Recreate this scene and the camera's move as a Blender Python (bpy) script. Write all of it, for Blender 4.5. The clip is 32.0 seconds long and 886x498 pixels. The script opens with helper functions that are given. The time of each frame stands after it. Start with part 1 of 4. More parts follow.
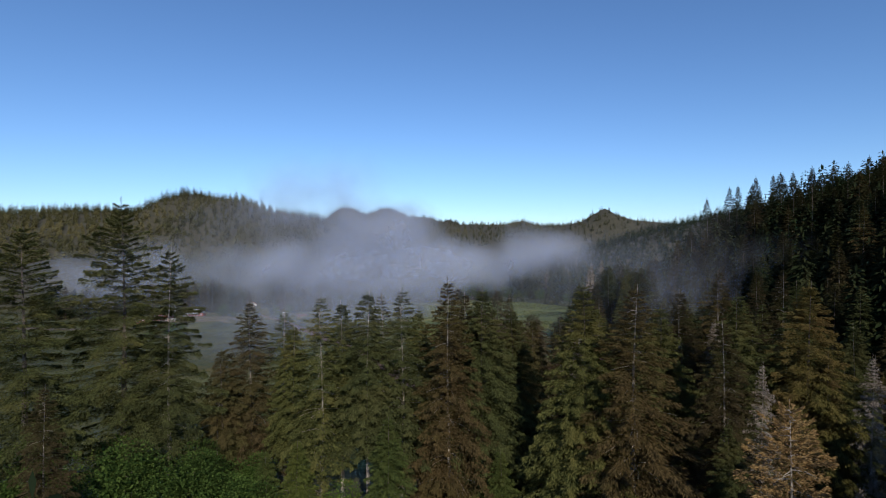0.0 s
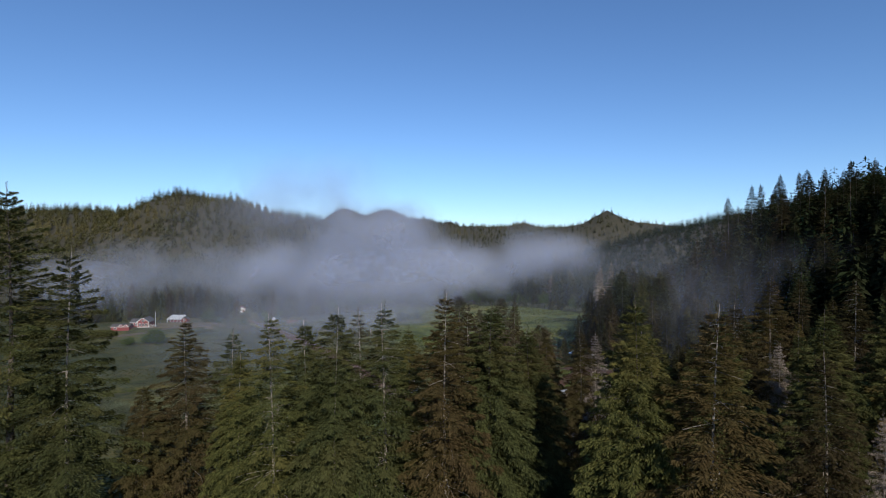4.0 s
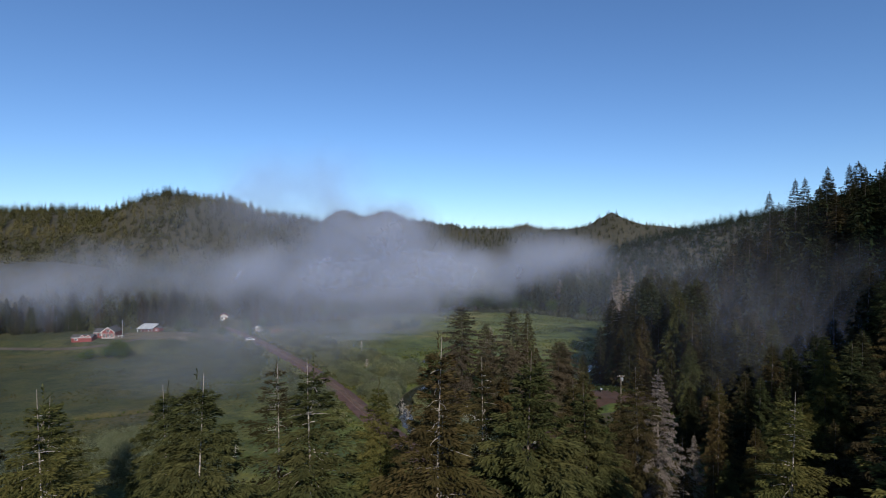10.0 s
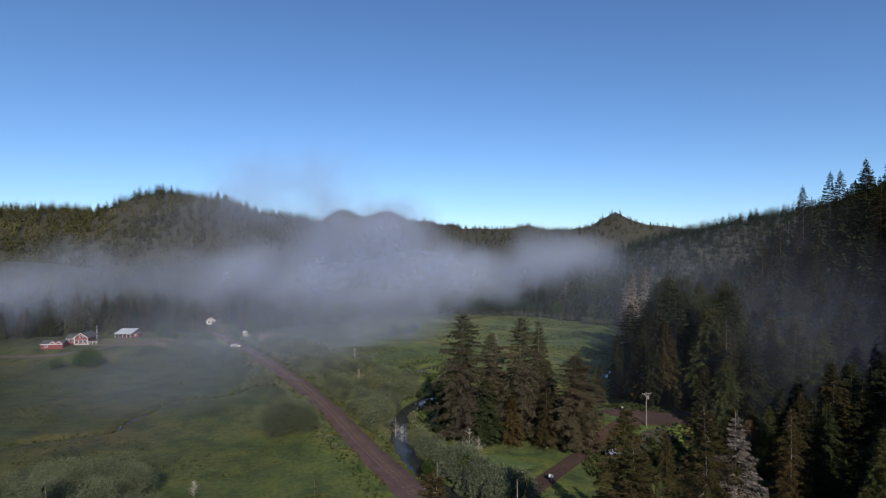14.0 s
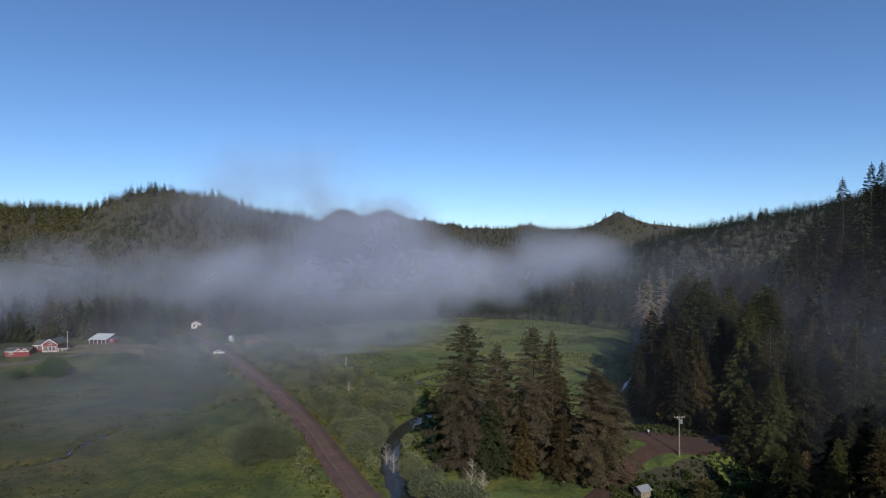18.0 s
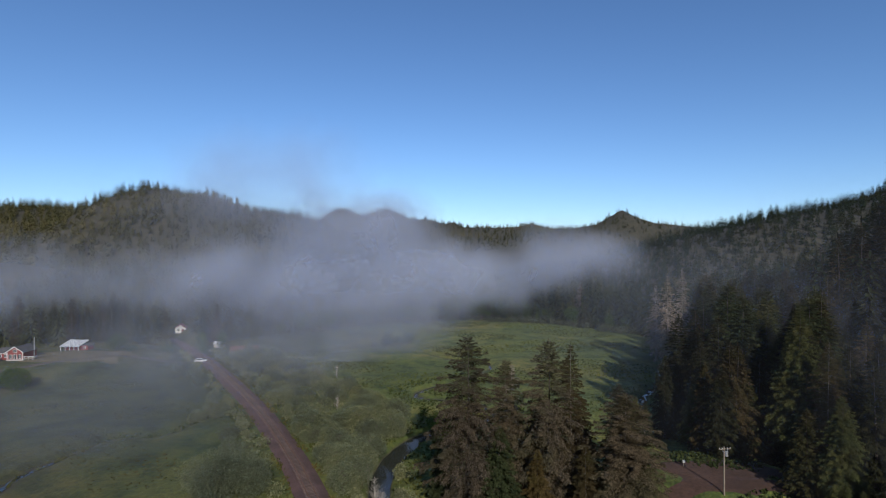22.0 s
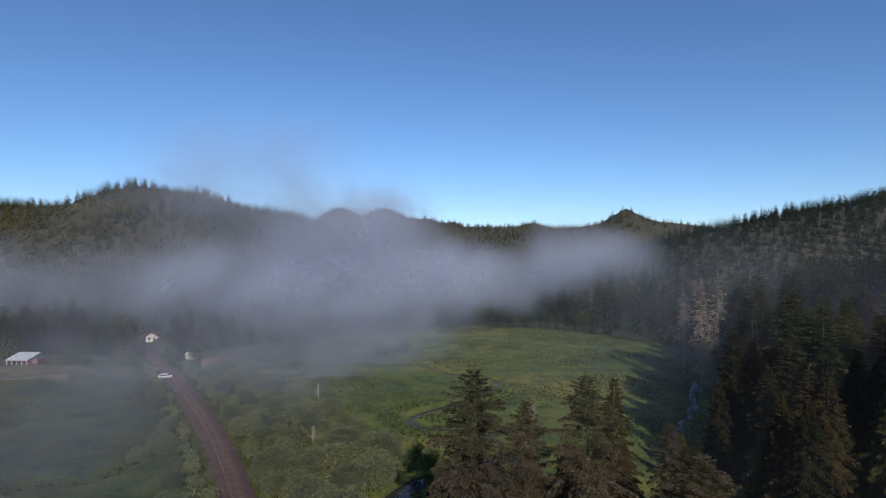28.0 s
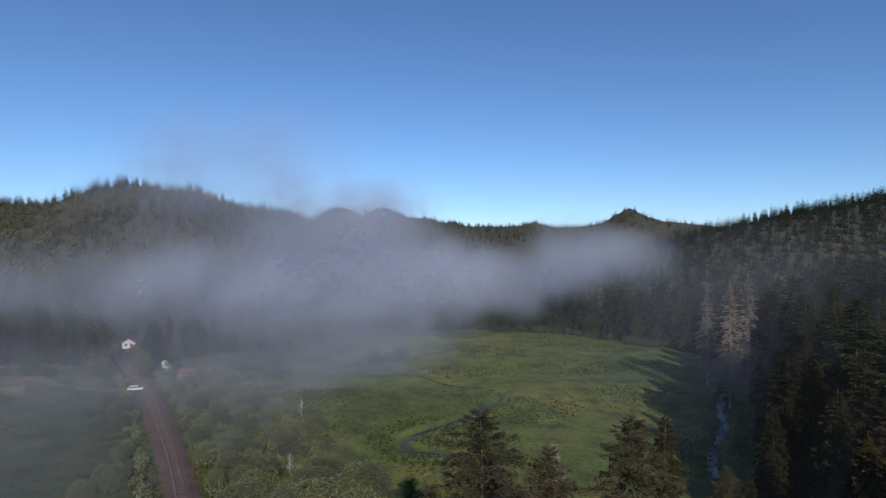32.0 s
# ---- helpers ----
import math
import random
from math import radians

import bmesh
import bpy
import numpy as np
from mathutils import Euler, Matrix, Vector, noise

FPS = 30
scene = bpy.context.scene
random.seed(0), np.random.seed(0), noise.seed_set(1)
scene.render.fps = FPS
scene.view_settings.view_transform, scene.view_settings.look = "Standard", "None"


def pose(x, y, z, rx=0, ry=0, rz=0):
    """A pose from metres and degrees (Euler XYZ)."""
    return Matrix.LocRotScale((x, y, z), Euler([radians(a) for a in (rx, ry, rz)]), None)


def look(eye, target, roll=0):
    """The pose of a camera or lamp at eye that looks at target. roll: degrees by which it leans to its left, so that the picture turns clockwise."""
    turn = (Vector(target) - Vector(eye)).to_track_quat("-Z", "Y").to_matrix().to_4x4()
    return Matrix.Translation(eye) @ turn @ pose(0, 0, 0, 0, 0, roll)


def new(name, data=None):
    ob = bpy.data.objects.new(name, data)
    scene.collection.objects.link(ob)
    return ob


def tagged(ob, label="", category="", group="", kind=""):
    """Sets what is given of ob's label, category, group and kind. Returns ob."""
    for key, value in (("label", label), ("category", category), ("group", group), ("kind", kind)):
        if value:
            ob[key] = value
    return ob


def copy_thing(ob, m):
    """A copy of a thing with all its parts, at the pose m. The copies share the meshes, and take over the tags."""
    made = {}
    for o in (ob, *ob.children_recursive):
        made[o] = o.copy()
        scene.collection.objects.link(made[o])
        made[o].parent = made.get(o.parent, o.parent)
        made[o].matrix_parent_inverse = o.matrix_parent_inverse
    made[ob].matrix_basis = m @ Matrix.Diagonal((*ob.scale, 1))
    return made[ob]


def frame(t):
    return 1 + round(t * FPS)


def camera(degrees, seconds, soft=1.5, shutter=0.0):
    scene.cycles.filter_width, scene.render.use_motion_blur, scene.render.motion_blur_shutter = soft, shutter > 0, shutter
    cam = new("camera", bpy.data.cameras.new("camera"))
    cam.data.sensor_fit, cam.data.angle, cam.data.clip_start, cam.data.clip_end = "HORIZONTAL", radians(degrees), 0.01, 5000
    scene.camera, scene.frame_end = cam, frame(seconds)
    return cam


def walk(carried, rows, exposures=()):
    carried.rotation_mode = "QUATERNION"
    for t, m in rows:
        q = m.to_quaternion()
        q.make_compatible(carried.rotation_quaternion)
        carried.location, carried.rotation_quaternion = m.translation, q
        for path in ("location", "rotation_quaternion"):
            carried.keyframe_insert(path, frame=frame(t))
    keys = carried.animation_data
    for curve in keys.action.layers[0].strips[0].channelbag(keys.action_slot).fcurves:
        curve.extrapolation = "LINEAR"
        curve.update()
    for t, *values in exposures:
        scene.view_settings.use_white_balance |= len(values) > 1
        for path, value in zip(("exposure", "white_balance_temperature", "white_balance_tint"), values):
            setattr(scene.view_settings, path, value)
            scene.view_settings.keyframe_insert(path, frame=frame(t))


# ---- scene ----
# ---- camera and its way: seconds, x, y, z, yaw, pitch, roll ----
cam = camera(80.0, 32.0, soft=1.1)
ROWS = [
    (0.0, 0.00, 0.00, 48.00, -0.00, -0.35, 0.27),
    (0.5, 0.04, 2.45, 48.03, -0.00, -0.32, 0.25),
    (1.0, 0.10, 4.78, 48.08, -0.00, -0.30, 0.23),
    (1.5, 0.15, 7.29, 48.11, -0.01, -0.29, 0.23),
    (2.0, 0.22, 9.79, 48.13, -0.00, -0.28, 0.22),
    (2.5, 0.29, 12.30, 48.13, -0.01, -0.26, 0.20),
    (3.0, 0.35, 14.82, 48.13, -0.01, -0.22, 0.19),
    (3.5, 0.42, 17.33, 48.10, 0.00, -0.18, 0.15),
    (5.5, 0.50, 27.41, 47.97, 0.02, -0.03, 0.03),
    (6.0, 0.57, 29.89, 47.94, 0.04, 0.01, 0.03),
    (6.5, 0.64, 32.42, 47.90, 0.06, 0.06, 0.04),
    (7.0, 0.70, 34.93, 47.87, 0.07, 0.06, 0.04),
    (7.5, 0.74, 37.46, 47.87, 0.07, 0.06, 0.03),
    (8.0, 0.77, 39.97, 47.85, 0.08, 0.08, 0.03),
    (8.5, 0.83, 42.49, 47.80, 0.10, 0.13, 0.02),
    (9.0, 0.85, 45.01, 47.79, 0.09, 0.13, 0.02),
    (9.5, 0.90, 47.53, 47.76, 0.09, 0.12, 0.01),
    (10.0, 0.94, 50.02, 47.73, 0.11, 0.15, 0.02),
    (10.5, 0.98, 52.51, 47.71, 0.11, 0.17, 0.02),
    (11.0, 1.02, 55.00, 47.68, 0.10, 0.17, -0.01),
    (11.5, 1.08, 57.47, 47.68, 0.12, 0.18, 0.01),
    (12.0, 1.12, 59.94, 47.66, 0.14, 0.18, -0.00),
    (12.5, 1.27, 62.30, 47.57, 0.17, 0.20, -0.00),
    (13.0, 1.32, 64.72, 47.55, 0.18, 0.19, -0.01),
    (13.5, 1.29, 67.06, 47.45, 0.19, 0.19, -0.02),
    (14.0, 1.34, 69.35, 47.29, 0.20, 0.22, -0.01),
    (14.5, 1.37, 71.57, 47.23, 0.21, 0.23, -0.01),
    (16.5, 1.51, 81.23, 47.31, 0.19, 0.21, -0.05),
    (17.0, 1.60, 83.59, 47.27, 0.23, 0.20, -0.05),
    (17.5, 1.65, 85.93, 47.26, 0.25, 0.18, -0.05),
    (18.0, 1.74, 88.32, 47.13, 0.27, 0.20, -0.05),
    (18.5, 1.79, 90.62, 47.15, 0.28, 0.18, -0.02),
    (19.0, 1.86, 92.87, 47.17, 0.30, 0.17, -0.00),
    (19.5, 1.92, 95.22, 47.12, 0.31, 0.17, -0.00),
    (20.0, 1.93, 97.47, 47.12, 0.32, 0.17, -0.01),
    (20.5, 2.00, 99.79, 47.10, 0.33, 0.17, 0.02),
    (21.0, 2.04, 102.10, 47.08, 0.35, 0.16, 0.02),
    (21.5, 2.09, 104.39, 47.03, 0.36, 0.16, -0.00),
    (22.0, 2.10, 106.66, 47.02, 0.37, 0.16, -0.01),
    (22.5, 2.13, 108.91, 47.01, 0.37, 0.16, -0.01),
    (23.0, 2.16, 111.21, 46.99, 0.37, 0.15, -0.00),
    (23.5, 2.17, 113.45, 46.99, 0.36, 0.15, 0.00),
    (24.0, 2.20, 115.70, 46.95, 0.37, 0.16, -0.01),
    (24.5, 2.24, 117.98, 46.96, 0.39, 0.15, -0.00),
    (25.0, 2.25, 120.25, 46.98, 0.39, 0.15, 0.02),
    (25.5, 2.25, 122.49, 46.98, 0.40, 0.16, 0.03),
    (27.5, 2.35, 131.63, 46.92, 0.37, 0.16, 0.10),
    (28.0, 2.44, 133.96, 46.89, 0.39, 0.15, 0.11),
    (28.5, 2.48, 136.24, 46.87, 0.40, 0.13, 0.11),
    (29.0, 2.55, 138.54, 46.81, 0.40, 0.14, 0.11),
    (29.5, 2.58, 140.83, 46.78, 0.40, 0.15, 0.12),
    (30.0, 2.63, 143.10, 46.75, 0.41, 0.15, 0.11),
    (30.5, 2.69, 145.38, 46.70, 0.42, 0.17, 0.13),
    (31.0, 2.72, 147.68, 46.68, 0.42, 0.16, 0.10),
    (31.5, 2.76, 149.95, 46.64, 0.43, 0.16, 0.11),
    (32.0, 2.81, 152.22, 46.61, 0.43, 0.16, 0.11),
]
walk(cam, [(t, pose(x, y, z, 90 + pitch, roll, yaw)) for t, x, y, z, yaw, pitch, roll in ROWS],
     [(0.0, 0.16, 5220, 10), (32.0, 0.0, 5220, 10)])

# ---- sky, sun and light ----
scene.cycles.transparent_max_bounces = 40
SUN_AZ, SUN_EL = radians(168.0), radians(29.0)   # azimuth clockwise from +y
world = bpy.data.worlds.new("world")
scene.world = world
world.use_nodes = True
wn, wl = world.node_tree.nodes, world.node_tree.links
sky = wn.new("ShaderNodeTexSky")
sky.sky_type = 'NISHITA'
sky.sun_disc = False
sky.sun_elevation, sky.sun_rotation = SUN_EL, SUN_AZ
sky.altitude, sky.air_density, sky.dust_density, sky.ozone_density = 700.0, 0.92, 0.1, 2.2
wl.new(sky.outputs[0], wn["Background"].inputs[0])
wn["Background"].inputs[1].default_value = 0.095
sun = new("sun", bpy.data.lights.new("sun", 'SUN'))
sun.data.energy, sun.data.angle, sun.data.color = 4.7, radians(0.6), (1.0, 0.80, 0.54)
to_sun = Vector((math.sin(SUN_AZ) * math.cos(SUN_EL), math.cos(SUN_AZ) * math.cos(SUN_EL), math.sin(SUN_EL)))
sun.matrix_world = look(to_sun * 300, (0, 0, 0))


# ---- materials ----
def material(name):
    m = bpy.data.materials.new(name)
    m.use_nodes = True
    return m, m.node_tree.nodes, m.node_tree.links


def ramp(nodes, stops):
    r = nodes.new("ShaderNodeValToRGB")
    e = r.color_ramp.elements
    while len(e) < len(stops):
        e.new(0.5)
    for k, (p, c) in enumerate(stops):
        e[k].position, e[k].color = p, (*c, 1)
    return r


def noise_tex(nodes, links, coord, scale, detail=4.0, rough=0.6):
    n = nodes.new("ShaderNodeTexNoise")
    n.inputs["Scale"].default_value, n.inputs["Detail"].default_value, n.inputs["Roughness"].default_value = scale, detail, rough
    links.new(coord, n.inputs["Vector"])
    return n


def mixed(nodes, links, fac, a, b, mode='MIX'):
    n = nodes.new("ShaderNodeMix")
    n.data_type, n.blend_type = 'RGBA', mode
    for sock, v in ((n.inputs[0], fac), (n.inputs[6], a), (n.inputs[7], b)):
        if isinstance(v, (int, float)):
            sock.default_value = v
        elif isinstance(v, tuple):
            sock.default_value = (*v, 1)
        else:
            links.new(v, sock)
    return n.outputs[2]


def plain(name, dark, light, scale=1.0, rough=0.8, bump=0.3, metal=0.0, fine=8.0, random_tint=0.0):
    """A surface of two tones, with coarse stains and fine grain."""
    m, n, l = material(name)
    b = n["Principled BSDF"]
    co = n.new("ShaderNodeTexCoord").outputs["Object"]
    big, small = noise_tex(n, l, co, scale), noise_tex(n, l, co, scale * fine, 3.0)
    r1 = ramp(n, [(0.3, dark), (0.7, light)])
    l.new(big.outputs[0], r1.inputs[0])
    r2 = ramp(n, [(0.25, (0.62, 0.62, 0.62)), (0.75, (1.25, 1.25, 1.25))])
    l.new(small.outputs[0], r2.inputs[0])
    col = mixed(n, l, 1.0, r1.outputs[0], r2.outputs[0], 'MULTIPLY')
    if random_tint:
        oi = n.new("ShaderNodeObjectInfo")
        r3 = ramp(n, [(0.0, (1 - random_tint,) * 3), (1.0, (1 + random_tint,) * 3)])
        l.new(oi.outputs["Random"], r3.inputs[0])
        col = mixed(n, l, 1.0, col, r3.outputs[0], 'MULTIPLY')
    l.new(col, b.inputs["Base Color"])
    b.inputs["Roughness"].default_value, b.inputs["Metallic"].default_value = rough, metal
    if bump:
        bm_ = n.new("ShaderNodeBump")
        bm_.inputs["Strength"].default_value, bm_.inputs["Distance"].default_value = bump, 0.1
        l.new(small.outputs[0], bm_.inputs["Height"])
        l.new(bm_.outputs[0], b.inputs["Normal"])
    return m


def foliage(name, dark, light, accent, through_light=0.25, patch=0.12, accent_from=0.62):
    """Needles or leaves: tone from sprig to sprig, accent patches over the crown, tone from tree to tree."""
    m, n, l = material(name)
    co = n.new("ShaderNodeTexCoord").outputs["Object"]
    geo = n.new("ShaderNodeNewGeometry")
    r1 = ramp(n, [(0.0, dark), (1.0, light)])
    l.new(geo.outputs["Random Per Island"], r1.inputs[0])
    big = noise_tex(n, l, co, patch, 3.0)
    r2 = ramp(n, [(accent_from - 0.12, (0, 0, 0)), (accent_from + 0.12, (1, 1, 1))])
    l.new(big.outputs[0], r2.inputs[0])
    col = mixed(n, l, r2.outputs[0], r1.outputs[0], accent)
    oi = n.new("ShaderNodeObjectInfo")
    r3 = ramp(n, [(0.0, (0.75, 0.75, 0.8)), (0.5, (1.0, 1.0, 1.0)), (1.0, (1.3, 1.2, 1.0))])
    l.new(oi.outputs["Random"], r3.inputs[0])
    col = mixed(n, l, 1.0, col, r3.outputs[0], 'MULTIPLY')
    n.remove(n["Principled BSDF"])
    dif, tra, mix = n.new("ShaderNodeBsdfDiffuse"), n.new("ShaderNodeBsdfTranslucent"), n.new("ShaderNodeMixShader")
    l.new(col, dif.inputs[0]), l.new(col, tra.inputs[0])
    mix.inputs[0].default_value = through_light
    l.new(dif.outputs[0], mix.inputs[1]), l.new(tra.outputs[0], mix.inputs[2])
    l.new(mix.outputs[0], n["Material Output"].inputs[0])
    return m


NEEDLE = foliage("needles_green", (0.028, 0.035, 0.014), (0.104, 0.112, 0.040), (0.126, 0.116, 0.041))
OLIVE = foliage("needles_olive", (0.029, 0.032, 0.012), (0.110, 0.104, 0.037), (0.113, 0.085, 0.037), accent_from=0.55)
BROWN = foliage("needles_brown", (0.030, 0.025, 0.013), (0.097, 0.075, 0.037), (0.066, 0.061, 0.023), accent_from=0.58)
# Slope trees' needles: darker than NEEDLE so that their colour carries the slope's shade.
SHADED_NEEDLE = foliage("needles_shaded", (0.016, 0.019, 0.010), (0.053, 0.054, 0.025), (0.062, 0.053, 0.028))
GREYDEAD = foliage("twigs_grey", (0.145, 0.123, 0.102), (0.357, 0.306, 0.255), (0.170, 0.140, 0.102), 0.15)
TANDEAD = foliage("twigs_tan", (0.143, 0.094, 0.039), (0.308, 0.215, 0.099), (0.198, 0.132, 0.061), 0.2)
LEAF = foliage("leaves_green", (0.028, 0.052, 0.012), (0.089, 0.131, 0.029), (0.106, 0.124, 0.032), 0.3)
WILLOW = foliage("leaves_willow", (0.081, 0.095, 0.053), (0.200, 0.223, 0.140), (0.139, 0.143, 0.086), 0.3, 0.25)
REDLEAF = foliage("leaves_red", (0.060, 0.018, 0.015), (0.130, 0.045, 0.035), (0.070, 0.050, 0.025), 0.3)
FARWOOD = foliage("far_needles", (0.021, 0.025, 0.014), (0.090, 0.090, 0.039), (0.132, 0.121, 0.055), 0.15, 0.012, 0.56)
# Needles near black: the slope's shade and bluish haze are put into their colour.
SHADEWOOD = foliage("hill_shade_needles", (0.007, 0.014, 0.007), (0.021, 0.031, 0.015), (0.029, 0.031, 0.016), 0.15, 0.02, 0.58)
LICHEN = foliage("lichened_needles", (0.030, 0.026, 0.016), (0.150, 0.122, 0.084), (0.070, 0.072, 0.036), 0.2, 0.09, 0.56)
# Hemlock needles darkened too, with the slope's shade in their colour.
HEMLOCK_SHADED = foliage("hemlock_shaded", (0.018, 0.026, 0.013), (0.066, 0.078, 0.034), (0.082, 0.080, 0.036), 0.2)
EDGEWOOD = foliage("edge_needles", (0.024, 0.030, 0.014), (0.077, 0.088, 0.036), (0.098, 0.099, 0.042), 0.2, 0.05, 0.52)
FRESH = foliage("needles_fresh", (0.030, 0.043, 0.014), (0.098, 0.120, 0.033), (0.115, 0.115, 0.035))
REED = foliage("reeds", (0.070, 0.088, 0.018), (0.141, 0.160, 0.040), (0.074, 0.109, 0.024), 0.35, 0.03)
MEADOW = foliage("meadow_blades", (0.040, 0.046, 0.015), (0.105, 0.100, 0.036), (0.120, 0.088, 0.040), 0.3, 0.03)
SEDGE = foliage("sedge", (0.030, 0.045, 0.014), (0.075, 0.090, 0.028), (0.09, 0.085, 0.03), 0.3, 0.03)
BARK = plain("bark_grey", (0.176, 0.150, 0.123), (0.458, 0.405, 0.352), 0.9, 0.9, 0.6)
BARK_DARK = plain("bark_dark", (0.07, 0.055, 0.045), (0.20, 0.165, 0.135), 0.9, 0.9, 0.6)
BALLAST = plain("ballast", (0.060, 0.035, 0.032), (0.112, 0.066, 0.060), 0.25, 0.95, 0.8, fine=20)
RUST = plain("rusty_steel", (0.09, 0.045, 0.03), (0.18, 0.10, 0.075), 2.0, 0.8, 0.2, 0.15)
SLEEPER = plain("sleeper_wood", (0.06, 0.045, 0.04), (0.14, 0.10, 0.085), 1.5, 0.9, 0.5, random_tint=0.3)
DIRT = plain("red_dirt", (0.039, 0.020, 0.013), (0.078, 0.042, 0.029), 0.12, 0.95, 0.6, fine=14)
GRAVEL = plain("gravel_road", (0.053, 0.043, 0.034), (0.093, 0.077, 0.062), 0.2, 0.95, 0.5, fine=16)
# Rough ground whose colour is darkened to stand for the trees' shade.
VERGE = plain("rough_verge_shade", (0.024, 0.024, 0.012), (0.052, 0.045, 0.025), 0.12, 0.95, 0.6, fine=14)
DIRTGRASS = plain("dry_yard", (0.062, 0.056, 0.026), (0.150, 0.118, 0.062), 0.12, 0.95, 0.6, fine=14)
GLADE = plain("glade_grass", (0.060, 0.095, 0.020), (0.110, 0.150, 0.035), 0.2, 0.95, 0.5, fine=14)
PALEWOOD = plain("bleached_wood", (0.28, 0.25, 0.21), (0.46, 0.42, 0.37), 1.2, 0.85, 0.3)
RED = plain("red_boards", (0.14, 0.026, 0.026), (0.22, 0.046, 0.044), 0.5, 0.7, 0.2)
WHITE = plain("white_paint", (0.58, 0.58, 0.56), (0.72, 0.72, 0.70), 0.6, 0.6, 0.1)
DARKROOF = plain("dark_shingles", (0.045, 0.045, 0.05), (0.09, 0.085, 0.085), 0.8, 0.85, 0.4)
METALROOF = plain("white_metal_roof", (0.420, 0.434, 0.448), (0.588, 0.602, 0.616), 0.4, 0.5, 0.1, 0.0)
CONCRETE = plain("concrete", (0.30, 0.29, 0.27), (0.44, 0.42, 0.40), 0.6, 0.9, 0.3)
POLEWOOD = plain("pole_wood", (0.154, 0.126, 0.098), (0.280, 0.245, 0.203), 0.8, 0.85, 0.3)
STEEL = plain("grey_steel", (0.40, 0.41, 0.42), (0.55, 0.56, 0.57), 1.0, 0.45, 0.1, 0.6)
RUBBER = plain("black_rubber", (0.015, 0.015, 0.015), (0.035, 0.035, 0.035), 2.0, 0.9, 0.1)


def glass_material():
    m, n, l = material("window_glass")
    b = n["Principled BSDF"]
    b.inputs["Base Color"].default_value = (0.05, 0.06, 0.07, 1)
    b.inputs["Roughness"].default_value = 0.06
    return m


def water_material():
    m, n, l = material("river_water")
    b = n["Principled BSDF"]
    co = n.new("ShaderNodeTexCoord").outputs["Object"]
    w = noise_tex(n, l, co, 1.4, 3.0)
    r = ramp(n, [(0.3, (0.018, 0.022, 0.020)), (0.7, (0.034, 0.036, 0.030))])
    l.new(w.outputs[0], r.inputs[0]), l.new(r.outputs[0], b.inputs["Base Color"])
    b.inputs["Roughness"].default_value, b.inputs["IOR"].default_value = 0.05, 1.33
    bp = n.new("ShaderNodeBump")
    bp.inputs["Strength"].default_value, bp.inputs["Distance"].default_value = 0.12, 0.05
    l.new(w.outputs[0], bp.inputs["Height"]), l.new(bp.outputs[0], b.inputs["Normal"])
    return m


def ground_material():
    """Pasture with yellow, lush and rushy patches, darkened on the left for mist shade; forest soil on the slopes."""
    m, n, l = material("pasture_and_soil")
    b = n["Principled BSDF"]
    geo = n.new("ShaderNodeNewGeometry")
    pos = geo.outputs["Position"]
    a, c, d = noise_tex(n, l, pos, 0.018, 5.0), noise_tex(n, l, pos, 0.11, 5.0, 0.7), noise_tex(n, l, pos, 0.9, 4.0, 0.7)
    r = ramp(n, [(0.30, (0.062, 0.074, 0.018)), (0.48, (0.100, 0.108, 0.026)), (0.58, (0.140, 0.126, 0.036)), (0.74, (0.180, 0.136, 0.054))])
    l.new(a.outputs[0], r.inputs[0])
    r2 = ramp(n, [(0.36, (0.40, 0.50, 0.40)), (0.5, (0.92, 0.94, 0.92)), (0.64, (1.36, 1.18, 1.06))])
    l.new(c.outputs[0], r2.inputs[0])
    r3 = ramp(n, [(0.30, (0.55, 0.58, 0.55)), (0.7, (1.3, 1.28, 1.2))])
    l.new(d.outputs[0], r3.inputs[0])
    grass = mixed(n, l, 1.0, mixed(n, l, 1.0, r.outputs[0], r2.outputs[0], 'MULTIPLY'), r3.outputs[0], 'MULTIPLY')
    sep = n.new("ShaderNodeSeparateXYZ")
    l.new(pos, sep.inputs[0])
    # Duller grass towards the left, with the mist's shade put into its colour.
    parcel_shade = n.new("ShaderNodeMapRange")
    parcel_shade.inputs[1].default_value, parcel_shade.inputs[2].default_value = -85.0, -20.0
    l.new(sep.outputs[0], parcel_shade.inputs[0])
    tone = mixed(n, l, parcel_shade.outputs[0], (0.42, 0.47, 0.36), (0.88, 1.04, 0.68))
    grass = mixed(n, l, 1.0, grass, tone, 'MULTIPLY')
    soil_r = ramp(n, [(0.3, (0.022, 0.024, 0.012)), (0.7, (0.060, 0.050, 0.028))])
    l.new(c.outputs[0], soil_r.inputs[0])
    up = n.new("ShaderNodeMapRange")
    up.inputs[1].default_value, up.inputs[2].default_value = 4.0, 8.0
    l.new(sep.outputs[2], up.inputs[0])
    col = mixed(n, l, up.outputs[0], grass, soil_r.outputs[0])
    mud = n.new("ShaderNodeMapRange")
    mud.inputs[1].default_value, mud.inputs[2].default_value = -0.6, -1.1
    l.new(sep.outputs[2], mud.inputs[0])
    col = mixed(n, l, mud.outputs[0], col, (0.045, 0.036, 0.024))
    l.new(col, b.inputs["Base Color"])
    b.inputs["Roughness"].default_value = 0.95
    bp = n.new("ShaderNodeBump")
    bp.inputs["Strength"].default_value, bp.inputs["Distance"].default_value = 0.9, 0.5
    l.new(d.outputs[0], bp.inputs["Height"]), l.new(bp.outputs[0], b.inputs["Normal"])
    return m


GLASS, WATER, GROUND = glass_material(), water_material(), ground_material()


